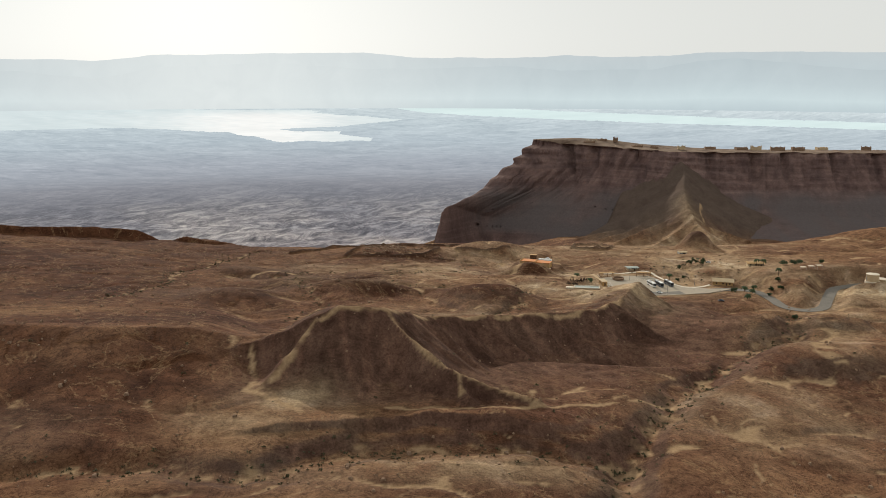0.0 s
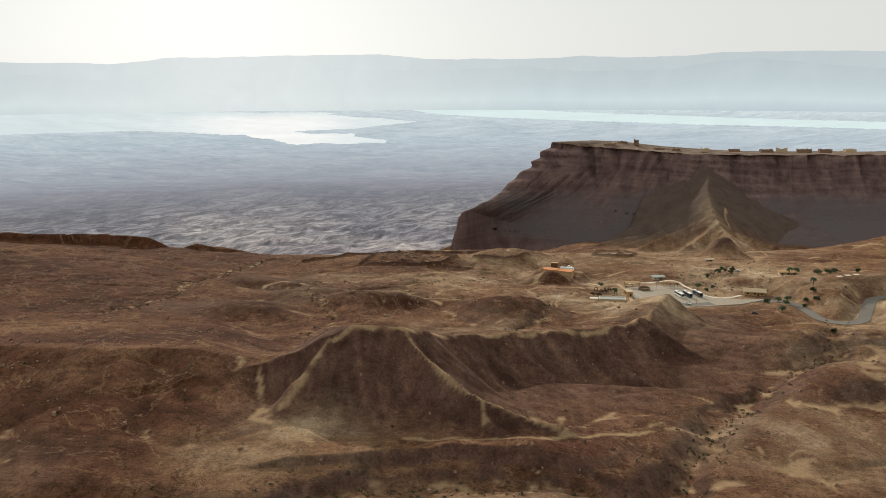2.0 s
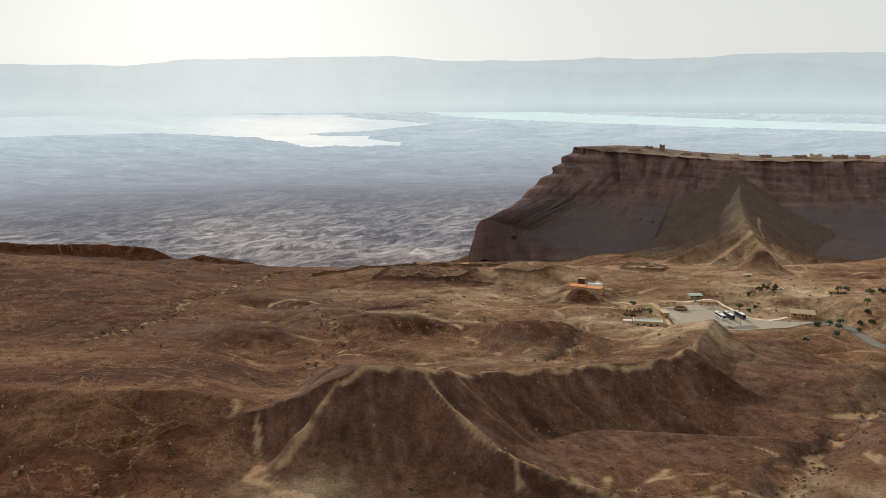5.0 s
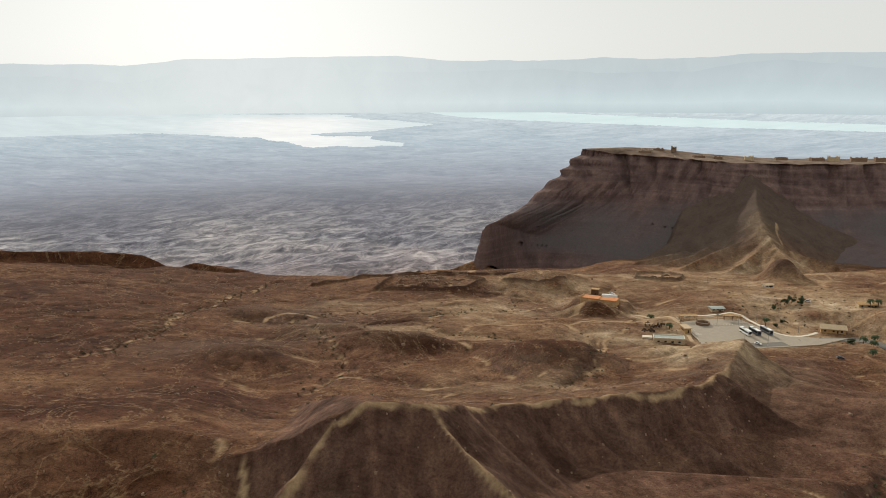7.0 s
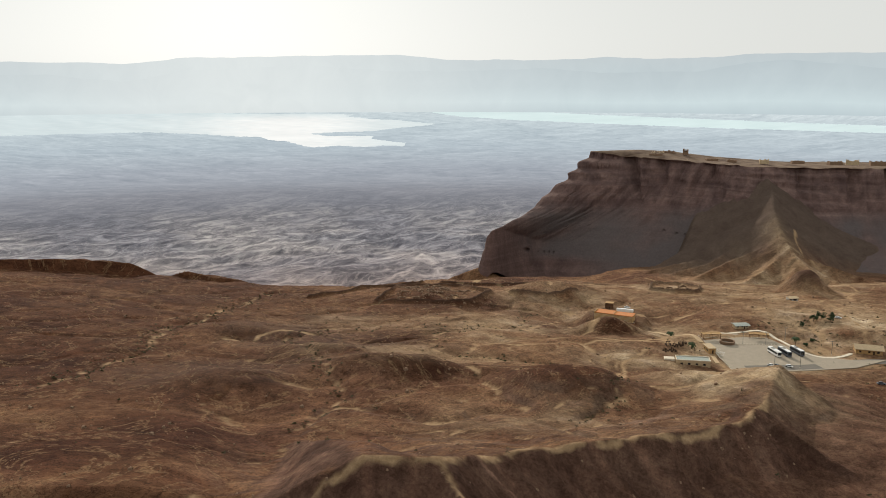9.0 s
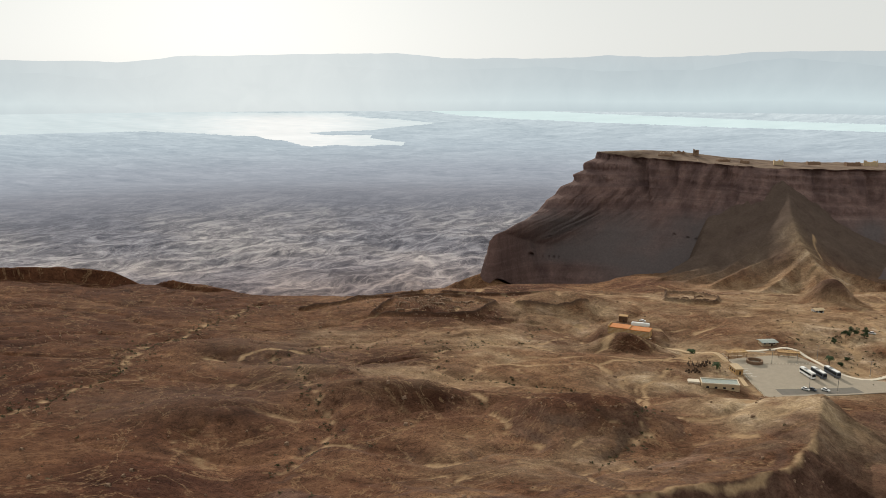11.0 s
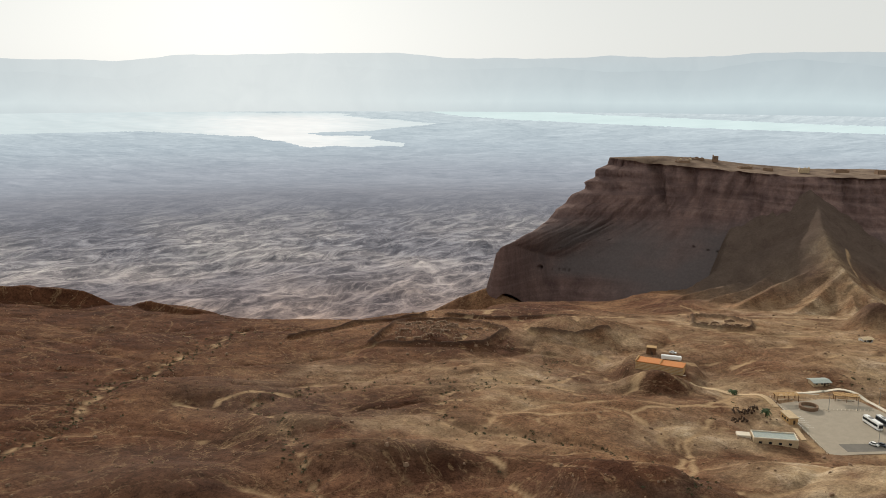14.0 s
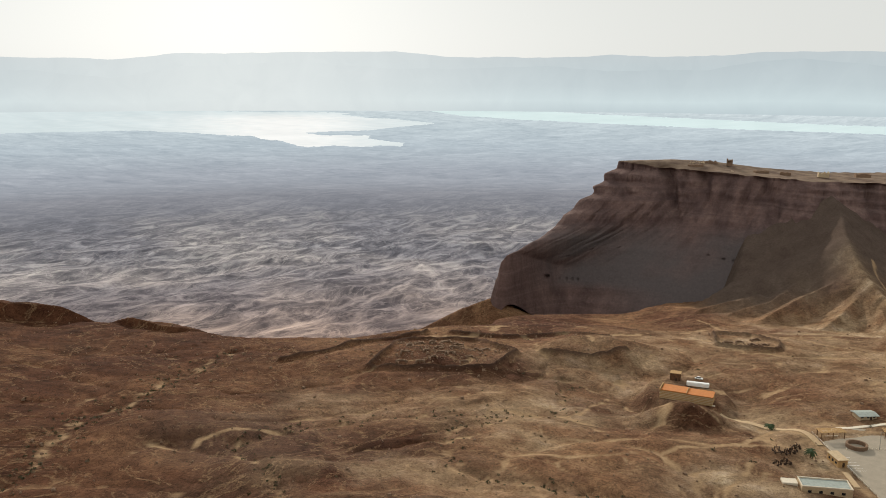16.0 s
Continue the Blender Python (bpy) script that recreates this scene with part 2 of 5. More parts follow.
def nd(m, kind, **vals):
    n = m.node_tree.nodes.new("ShaderNode" + kind)
    for k, v in vals.items():
        n.inputs[k.replace("_", " ")].default_value = v
    return n


def tex(m, scale, detail=6.0, rough=0.6, stretch=None, distortion=0.0, turn=0.0):
    n = nd(m, "TexNoise", Scale=scale, Detail=detail, Roughness=rough, Distortion=distortion)
    c = m.node_tree.nodes.new("ShaderNodeNewGeometry")
    src = c.outputs["Position"]
    if stretch:
        mp = m.node_tree.nodes.new("ShaderNodeMapping")
        mp.inputs["Scale"].default_value = stretch
        if turn:
            mp.vector_type = "TEXTURE"
            mp.inputs["Rotation"].default_value = (0, 0, turn)
        m.node_tree.links.new(src, mp.inputs[0])
        src = mp.outputs[0]
    m.node_tree.links.new(src, n.inputs["Vector"])
    return n.outputs["Fac"]


def ramp(m, fac, stops):
    r = m.node_tree.nodes.new("ShaderNodeValToRGB")
    e = r.color_ramp.elements
    while len(e) < len(stops):
        e.new(0.5)
    for el, (p, c) in zip(e, stops):
        el.position, el.color = p, (*c, 1) if len(c) == 3 else c
    m.node_tree.links.new(fac, r.inputs[0])
    return r.outputs[0]


def mix(m, fac, a, b, how="MIX"):
    n = m.node_tree.nodes.new("ShaderNodeMixRGB")
    n.blend_type = how
    for s, v in ((0, fac), (1, a), (2, b)):
        if isinstance(v, (int, float)):
            n.inputs[s].default_value = v
        elif isinstance(v, tuple):
            n.inputs[s].default_value = (*v, 1)
        else:
            m.node_tree.links.new(v, n.inputs[s])
    return n.outputs[0]


def attr(m, name):
    n = m.node_tree.nodes.new("ShaderNodeAttribute")
    n.attribute_name = name
    return n.outputs["Fac"]


def bump(m, fac, strength, dist):
    n = nd(m, "Bump", Strength=strength, Distance=dist)
    m.node_tree.links.new(fac, n.inputs["Height"])
    m.node_tree.links.new(n.outputs[0], m.node_tree.nodes["Principled BSDF"].inputs["Normal"])


def plain_mat(name, colour, rough=0.8, metal=0.0, vary=0.25, scale=0.8):
    m, n, l, b = mat(name, rough, metal)
    f = mix(m, 0.5, tex(m, scale), tex(m, scale * 9))
    lo, hi = tuple(c * (1 - vary) for c in colour), tuple(min(1, c * (1 + vary)) for c in colour)
    l.new(ramp(m, f, [(0.3, lo), (0.7, hi)]), b.inputs["Base Color"])
    return m


def ground_material():
    m, n, l, b = mat("desert_ground", 1.0)
    b.inputs["Specular IOR Level"].default_value = 0.03
    big, mid, fine, gravel = tex(m, 0.010, 5, 0.6), tex(m, 0.05, 9, 0.72, None, 0.6), tex(m, 0.45, 9, 0.75), tex(m, 2.2, 5, 0.7)
    earth = ramp(m, big, [(0.34, (0.102, 0.047, 0.029)), (0.5, (0.162, 0.084, 0.047)), (0.66, (0.240, 0.140, 0.077))])
    earth = mix(m, 1.0, earth, ramp(m, mid, [(0.32, (0.46, 0.42, 0.43)), (0.46, (0.86, 0.84, 0.84)), (0.58, (1.12, 1.12, 1.12)), (0.70, (1.55, 1.55, 1.52))]), "MULTIPLY")
    blot = ramp(m, tex(m, 0.22, 9, 0.78, None, 0.5), [(0.34, (0.60, 0.57, 0.56)), (0.47, (0.94, 0.93, 0.92)), (0.56, (1.08, 1.08, 1.06)), (0.68, (1.45, 1.42, 1.36))])
    speck = ramp(m, tex(m, 0.9, 7, 0.8), [(0.36, (0.66, 0.64, 0.63)), (0.48, (0.96, 0.96, 0.96)), (0.64, (1.28, 1.28, 1.25))])
    speck = mix(m, 1.0, blot, speck, "MULTIPLY")
    earth = mix(m, 1.0, earth, speck, "MULTIPLY")
    # runnels: thin pale lines where water has run
    run = ramp(m, tex(m, 0.022, 5, 0.6, None, 1.6), [(0.482, (0, 0, 0)), (0.5, (1, 1, 1)), (0.518, (0, 0, 0))])
    run = mix(m, 1.0, run, ramp(m, fine, [(0.4, (0, 0, 0)), (0.6, (0.75, 0.75, 0.75))]), "MULTIPLY")
    # thin dark lines: the shadow in small gullies, painted into the earth
    gully_shade = ramp(m, tex(m, 0.075, 6, 0.65, None, 1.8), [(0.47, (1, 1, 1)), (0.495, (0.50, 0.47, 0.46)), (0.52, (1, 1, 1))])
    earth = mix(m, 1.0, earth, gully_shade, "MULTIPLY")
    varnish = mix(m, 1.0, earth, (0.56, 0.48, 0.46), "MULTIPLY")
    earth = mix(m, attr(m, "varnish"), earth, varnish)
    c = mix(m, run, earth, (0.27, 0.172, 0.092))
    # dark brown of the steeper slopes, streaked downhill
    dark_slope = ramp(m, mid, [(0.3, (0.062, 0.033, 0.024)), (0.5, (0.092, 0.051, 0.037)), (0.7, (0.138, 0.082, 0.060))])
    dark_slope = mix(m, 1.0, dark_slope, ramp(m, attr(m, "flute"), [(0.0, (0.74, 0.73, 0.73)), (0.5, (1.0, 1.0, 1.0)), (1.0, (1.45, 1.42, 1.38))]), "MULTIPLY")
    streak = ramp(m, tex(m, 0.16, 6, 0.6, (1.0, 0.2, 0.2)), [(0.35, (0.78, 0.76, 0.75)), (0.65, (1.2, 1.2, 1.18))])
    dark_slope = mix(m, 1.0, mix(m, 1.0, dark_slope, streak, "MULTIPLY"), speck, "MULTIPLY")
    c = mix(m, attr(m, "dark_slope"), c, dark_slope)
    pale = ramp(m, mid, [(0.3, (0.24, 0.160, 0.094)), (0.52, (0.38, 0.28, 0.178)), (0.72, (0.60, 0.49, 0.365))])
    grey = mix(m, 1.0, ramp(m, mid, [(0.3, (0.078, 0.054, 0.043)), (0.7, (0.118, 0.086, 0.068))]), ramp(m, fine, [(0.35, (0.8, 0.8, 0.8)), (0.65, (1.15, 1.15, 1.15))]), "MULTIPLY")
    c = mix(m, attr(m, "grey"), c, grey)
    c = mix(m, attr(m, "pale"), c, mix(m, 1.0, pale, speck, "MULTIPLY"))
    c = mix(m, attr(m, "path"), c, ramp(m, fine, [(0.3, (0.24, 0.150, 0.080)), (0.7, (0.41, 0.285, 0.168))]))
    # camp walls: shade on their near side put in as a very dark brown
    c = mix(m, attr(m, "stone"), c, (0.050, 0.031, 0.023))
    wash = tex(m, 0.011, 10, 0.70, (1.55, 0.85, 1.0), 1.5, radians(58))
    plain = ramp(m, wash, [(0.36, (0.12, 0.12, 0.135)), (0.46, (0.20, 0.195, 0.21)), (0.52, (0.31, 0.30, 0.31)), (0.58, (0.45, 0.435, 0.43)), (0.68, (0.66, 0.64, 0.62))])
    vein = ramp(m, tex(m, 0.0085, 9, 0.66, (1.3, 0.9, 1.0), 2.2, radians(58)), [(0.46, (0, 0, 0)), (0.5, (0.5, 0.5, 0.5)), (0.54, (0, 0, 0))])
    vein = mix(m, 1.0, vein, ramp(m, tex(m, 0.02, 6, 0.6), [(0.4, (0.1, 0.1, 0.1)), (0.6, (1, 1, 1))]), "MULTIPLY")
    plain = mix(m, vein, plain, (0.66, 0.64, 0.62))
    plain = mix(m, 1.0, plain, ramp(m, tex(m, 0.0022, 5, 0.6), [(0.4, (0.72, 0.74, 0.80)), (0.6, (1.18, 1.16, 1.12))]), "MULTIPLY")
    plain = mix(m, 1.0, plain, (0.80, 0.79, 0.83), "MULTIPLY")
    # reddish tone nearby; the grey-blue beyond is haze put into the colour
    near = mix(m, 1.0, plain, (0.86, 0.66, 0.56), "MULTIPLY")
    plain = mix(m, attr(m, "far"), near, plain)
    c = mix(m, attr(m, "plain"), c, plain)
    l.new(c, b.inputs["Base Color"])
    bump(m, mix(m, 0.5, fine, tex(m, 1.6, 6, 0.7)), 0.9, 1.2)
    return m


def cliff_material():
    m, n, l, b = mat("mesa_rock", 1.0)
    b.inputs["Specular IOR Level"].default_value = 0.05
    beds = tex(m, 0.05, 6, 0.6, (0.12, 0.12, 3.0), 0.6)
    stain = tex(m, 0.06, 6, 0.6, (1.0, 1.0, 0.18))
    fine = tex(m, 0.4, 8, 0.7)
    # reddish beds, with a purple-grey cast of haze put into the rock colours
    c = ramp(m, beds, [(0.3, (0.112, 0.074, 0.067)), (0.5, (0.142, 0.094, 0.084)), (0.7, (0.178, 0.123, 0.109))])
    c = mix(m, 1.0, c, ramp(m, stain, [(0.35, (0.68, 0.66, 0.68)), (0.65, (1.22, 1.18, 1.15))]), "MULTIPLY")
    c = mix(m, 1.0, c, ramp(m, fine, [(0.3, (0.8, 0.8, 0.8)), (0.65, (1.1, 1.1, 1.1))]), "MULTIPLY")
    c = mix(m, attr(m, "scree"), c, ramp(m, fine, [(0.3, (0.092, 0.075, 0.074)), (0.7, (0.124, 0.102, 0.098))]))
    c = mix(m, attr(m, "top"), c, ramp(m, tex(m, 0.05, 7, 0.65), [(0.35, (0.10, 0.066, 0.050)), (0.65, (0.22, 0.16, 0.115))]))
    l.new(c, b.inputs["Base Color"])
    bump(m, mix(m, 0.5, fine, beds), 0.8, 1.5)
    return m


GROUND, CLIFF = ground_material(), cliff_material()


def grid_mesh(name, co, nr, nc, material, attrs=(), wrap=False):
    """A mesh of nr by nc points, row by row."""
    cols = nc if wrap else nc - 1
    r, c = np.meshgrid(np.arange(nr - 1), np.arange(cols), indexing="ij")
    a = (r * nc + c).ravel()
    b2 = (r * nc + (c + 1) % nc).ravel()
    faces = np.stack([a, b2, b2 + nc, a + nc], 1).astype(np.int32)
    me = bpy.data.meshes.new(name)
    me.vertices.add(len(co))
    me.vertices.foreach_set("co", np.asarray(co, np.float32).ravel())
    me.loops.add(faces.size)
    me.loops.foreach_set("vertex_index", faces.ravel())
    me.polygons.add(len(faces))
    me.polygons.foreach_set("loop_start", np.arange(0, faces.size, 4, dtype=np.int32))
    me.polygons.foreach_set("loop_total", np.full(len(faces), 4, np.int32))
    me.polygons.foreach_set("use_smooth", np.ones(len(faces), bool))
    for key, vals in attrs:
        me.attributes.new(key, "FLOAT", "POINT").data.foreach_set("value", np.asarray(vals, np.float32).ravel())
    me.update(calc_edges=True)
    me.materials.append(material)
    return me


# ---- ground ----
PATHS_AND_CRESTS = [[(118, 705), (135, 690), (150, 668), (153, 640), (150, 612)], [(60, 655), (95, 648), (130, 655), (150, 664)], [(20, 655), (60, 655)],
         [(155, 668), (175, 676), (200, 668), (215, 640), (240, 628)], [(250, 640), (262, 690), (275, 760), (262, 800), (230, 850), (200, 880), (190, 960)],
         [(275, 770), (300, 800), (335, 830), (352, 900), (357, 940), (352, 980), (360, 1030)], [(240, 640), (300, 655), (330, 700)],
         # the next three follow the near hill's crest and spurs as pale lines
         [(-66, 328), (-56, 348), (-45, 366), (-34, 371), (-14, 375), (6, 405), (30, 425), (60, 440), (85, 451), (108, 463), (128, 492)],
         [(-14, 375), (0, 355), (16, 338), (34, 331), (52, 324), (75, 330), (110, 345)], [(16, 338), (20, 326)],
         [(273, 545), (284, 515), (292, 485), (320, 455)], [(-73, 365), (-70, 330), (-50, 320)],
         [(-144, 634), (-127, 628), (-126, 641), (-112, 651), (-95, 656)], [(55, 540), (80, 560), (90, 600), (110, 630)], [(20, 690), (50, 700), (70, 740)],
         [(7, 636), (30, 628), (68, 636), (110, 652), (140, 680)], [(-10, 313), (15, 317), (38, 317), (51, 325), (51, 345)], [(-71, 340), (-57, 327), (-43, 310)]]
WALLS = [[(-117, 776), (-87, 806), (-53, 847), (-31, 873)], [(-15, 868), (23, 850), (65, 868), (92, 844)], [(-64, 769), (-45, 832), (0, 831), (24, 796), (7, 768), (-64, 769)],
         [(162, 837), (173, 881), (196, 868), (205, 840), (197, 819), (162, 837)], [(40, 800), (70, 790), (95, 800)]]


def wobble(x, y, amp, size, seed):
    return x + amp * gnoise(x / size, y / size, seed), y + amp * gnoise(x / size, y / size, seed + 1)


def build_ground():
    xs = axis([(-5200, -1600, 90), (-1600, -500, 12), (-500, -300, 2.6), (-300, 420, 1.45), (420, 580, 2.6), (580, 1400, 12), (1400, 5200, 100)])
    ys = axis([(-3000, 150, 100), (150, 240, 3), (240, 1010, 1.45), (1010, 1200, 4), (1200, 2600, 8), (2600, 4400, 16), (4400, 5400, 60)])
    x, y = np.meshgrid(xs, ys)
    z = land(x, y)
    d = far_true(np.hypot(x - CENTRE[0], y - CENTRE[1]))
    fine = (y > 150) & (y < 1010) & (x > -500) & (x < 580)
    over = y - edge_y(x)
    gz = np.gradient(z, axis=0) / np.gradient(ys)[:, None]
    gx = np.gradient(z, axis=1) / np.gradient(xs)[None, :]
    slope = np.hypot(gx, gz)
    # darker on steep ground of the near hill
    dark_slope = smooth(0.20, 0.42, slope + 0.10 * fbm(x, y, 30, 2, 91)) * smooth(560, 500, y) * smooth(-100, -64, x)
    n1, n2 = drains(x, y)
    wob = wobble(x, y, 9, 30, 161)
    domes = smooth(0.10, 0.30, np.abs(n1) + 0.10 * fbm(x, y, 16, 3, 94)) * smooth(-0.2, 0.15, fbm(x, y, 130, 2, 96))
    varnish = np.clip(0.45 * domes + smooth(-20, -90, x) * smooth(470, 400, y) * smooth(-0.45, 0.1, fbm(x, y, 60, 3, 97)) + smooth(-20, -150, x + 90 * fbm(x, y, 120, 3, 92)) * smooth(400, 520, y) + 0.75 * smooth(0.02, 0.3, fbm(x, y, 55, 4, 93)) * smooth(420, 480, y) * smooth(170, 120, x), 0, 1)
    dark_slope = np.maximum(dark_slope, np.exp(-(((x - 292) / 17) ** 2 + ((y - 835) / 17) ** 2) ** 2))
    ramp_d, _ = line_dist(x, y, [p[:2] for p in RAMP])
    grey = smooth(150, 105, ramp_d) * smooth(955, 1030, y + 12 * fbm(x, y, 30, 3, 155))
    down, along = line_dist(x, y, [p[:2] for p in CREST])
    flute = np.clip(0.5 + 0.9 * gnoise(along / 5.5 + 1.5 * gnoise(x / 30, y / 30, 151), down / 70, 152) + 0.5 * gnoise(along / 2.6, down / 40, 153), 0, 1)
    # the same dark brown on the foot before the crest
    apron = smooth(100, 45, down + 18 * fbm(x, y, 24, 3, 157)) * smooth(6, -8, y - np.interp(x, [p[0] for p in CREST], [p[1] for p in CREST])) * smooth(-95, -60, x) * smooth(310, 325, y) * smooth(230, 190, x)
    dark_slope = np.maximum(dark_slope, 0.8 * apron)
    for hx, hy, h, rx, ry in HUMPS[2:7] + HUMPS[17:18]:
        spot = np.exp(-(((wob[0] - hx) / rx) ** 2 + ((wob[1] - hy) / ry) ** 2) ** 2 * 0.4)
        varnish = np.maximum(varnish, spot)
    for cx, cy, rx, ry in ((-135, 545, 48, 34), (-112, 648, 46, 36), (-60, 262, 50, 14), (-150, 288, 30, 22)):
        grey = np.maximum(grey, 0.3 * np.exp(-(((wob[0] - cx) / rx) ** 2 + ((wob[1] - cy) / ry) ** 2) ** 2))
    varnish = np.maximum(varnish, np.exp(-(((x - 99) / 19) ** 2 + ((y - 683) / 14) ** 2) ** 2))
    pale = np.zeros(x.shape)
    for cx, cy, rx, ry, amt in ((18, 655, 16, 12, 1.0), (190, 640, 70, 40, 0.8), (130, 690, 50, 40, 0.5), (260, 700, 60, 70, 0.65), (330, 590, 60, 50, 0.7), (300, 900, 90, 80, 0.55),
                                (130, 536, 34, 36, 0.95), (340, 985, 14, 45, 0.6), (230, 800, 90, 60, 0.35), (100, 610, 40, 18, 0.5), (290, 520, 40, 40, 0.5), (20, 272, 50, 14, 0.35), (150, 330, 50, 40, 0.32), (230, 430, 40, 40, 0.35), (-60, 300, 36, 12, 0.3), (-50, 322, 20, 14, 0.6), (20, 700, 70, 44, 0.38), (-30, 600, 60, 32, 0.34), (90, 780, 60, 40, 0.42), (170, 850, 70, 55, 0.42), (30, 480, 50, 30, 0.25), (-70, 700, 50, 30, 0.25)):
        pale = np.maximum(pale, amt * np.exp(-(((x - cx) / rx) ** 2 + ((y - cy) / ry) ** 2)))
    for cx, cy, r in ((99, 683, 17), (292, 835, 17)):
        pale *= 1 - 0.95 * np.exp(-(((wob[0] - cx) / r) ** 2 + ((wob[1] - cy) / (0.8 * r)) ** 2) ** 2)
    pale = np.clip(pale * (1 + 1.6 * fbm(x, y, 26, 4, 95)), 0, 1)
    talus, _ = line_dist(x, y, [p[:2] for p in TALUS])
    varnish = np.maximum(varnish, 0.45 * np.exp(-(talus / 70) ** 2))
    path = np.zeros(x.shape)
    stone = np.zeros(x.shape)
    wx, wy = wobble(x, y, 5, 22, 101)
    for p in PATHS_AND_CRESTS:
        dd, _ = line_dist(wx, wy, p)
        path = np.maximum(path, 0.85 * np.exp(-(dd / 1.7) ** 2))
    for w, wide in ((WADI_R, 9), (WADI_F, 6), (WADI_L, 5), (WADI_M, 3.5), (WADI_N, 3)):
        dd, _ = line_dist(*wobble(x, y, 6, 14, 111), w)
        path = np.maximum(path, 0.5 * np.exp(-(dd / wide) ** 2) * np.clip(0.9 + 1.8 * fbm(x, y, 9, 3, 113), 0, 1))
    path *= np.clip(0.8 + 1.0 * fbm(x, y, 12, 3, 115), 0, 1)
    path = np.maximum(path, (0.8 * np.exp(-(n1 / 0.035) ** 2) + 0.5 * np.exp(-(n2 / 0.045) ** 2)) * np.clip(0.5 + 2.2 * fbm(x, y, 24, 3, 117), 0, 1) * (0.35 + 0.65 * smooth(-130, 30, x)) * smooth(960, 900, y) * (1 - 0.85 * dark_slope))
    path = smooth(0.22, 0.62, path * (1 + 0.8 * fbm(x, y, 6, 3, 119)))
    for w in WALLS:
        dd, _ = line_dist(*wobble(x, y, 2, 18, 121), w)
        ridge = np.exp(-(dd / 1.5) ** 2) * fine
        stone = np.maximum(stone, ridge)
    z = z + 2.8 * stone
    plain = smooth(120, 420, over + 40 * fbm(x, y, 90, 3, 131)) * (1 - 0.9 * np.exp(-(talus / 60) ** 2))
    # how much haze tint the plain's colour takes, by distance
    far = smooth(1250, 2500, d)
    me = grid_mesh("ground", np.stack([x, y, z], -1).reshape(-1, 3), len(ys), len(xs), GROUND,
                   (("grey", grey), ("flute", flute), ("varnish", varnish), ("dark_slope", dark_slope), ("pale", pale), ("path", path), ("stone", 0.9 * stone), ("plain", plain), ("far", far)))
    return tagged(new("ground", me), "dry brown desert ground with stream beds, footpaths and scarps", "ground", kind="structure")


build_ground()

# ---- the table mountain ----
RINGS = [
    [(184, 1280, -90), (226, 1244, -93), (302, 1188, -96), (355, 1152, -97), (440, 1137, -98), (580, 1142, -99), (760, 1130, -99), (1000, 1130, -99), (1050, 1300, -112), (700, 1400, -116), (400, 1400, -114), (250, 1370, -106)],
    [(133, 1228, -129), (218, 1214, -128), (286, 1180, -127), (346, 1130, -119), (434, 1118, -128), (578, 1120, -130), (760, 1105, -130), (1020, 1100, -130), (1080, 1320, -140), (710, 1430, -150), (390, 1430, -150), (200, 1340, -150)],
    [(92, 1190, -160), (190, 1200, -158), (272, 1163, -155), (340, 1112, -142), (428, 1100, -150), (574, 1098, -150), (760, 1065, -150), (1040, 1040, -150), (1150, 1350, -220), (720, 1500, -240), (370, 1500, -240), (130, 1290, -230)],
    [(40, 1134, -177), (118, 1188, -196), (250, 1145, -190), (334, 1095, -166), (422, 1075, -174), (570, 1066, -176), (760, 1000, -172), (1060, 960, -170), (1200, 1380, -320), (730, 1600, -330), (340, 1600, -330), (60, 1240, -310)],
    [(34, 1122, -232), (100, 1156, -250), (236, 1100, -232), (326, 1062, -200), (418, 970, -202), (570, 930, -196), (760, 870, -190), (1080, 840, -190), (1300, 1400, -420), (740, 1700, -440), (300, 1720, -440), (0, 1180, -430)],
]


def loop_points(ctrl, per):
    c = np.array(ctrl, float)
    out = []
    for i in range(len(c)):
        p0, p1, p2, p3 = c[i - 1], c[i], c[(i + 1) % len(c)], c[(i + 2) % len(c)]
        t = np.arange(per)[:, None] / per
        out.append(0.5 * (2 * p1 + (p2 - p0) * t + (2 * p0 - 5 * p1 + 4 * p2 - p3) * t ** 2 + (3 * p1 - p0 - 3 * p2 + p3) * t ** 3))
    return np.concatenate(out)


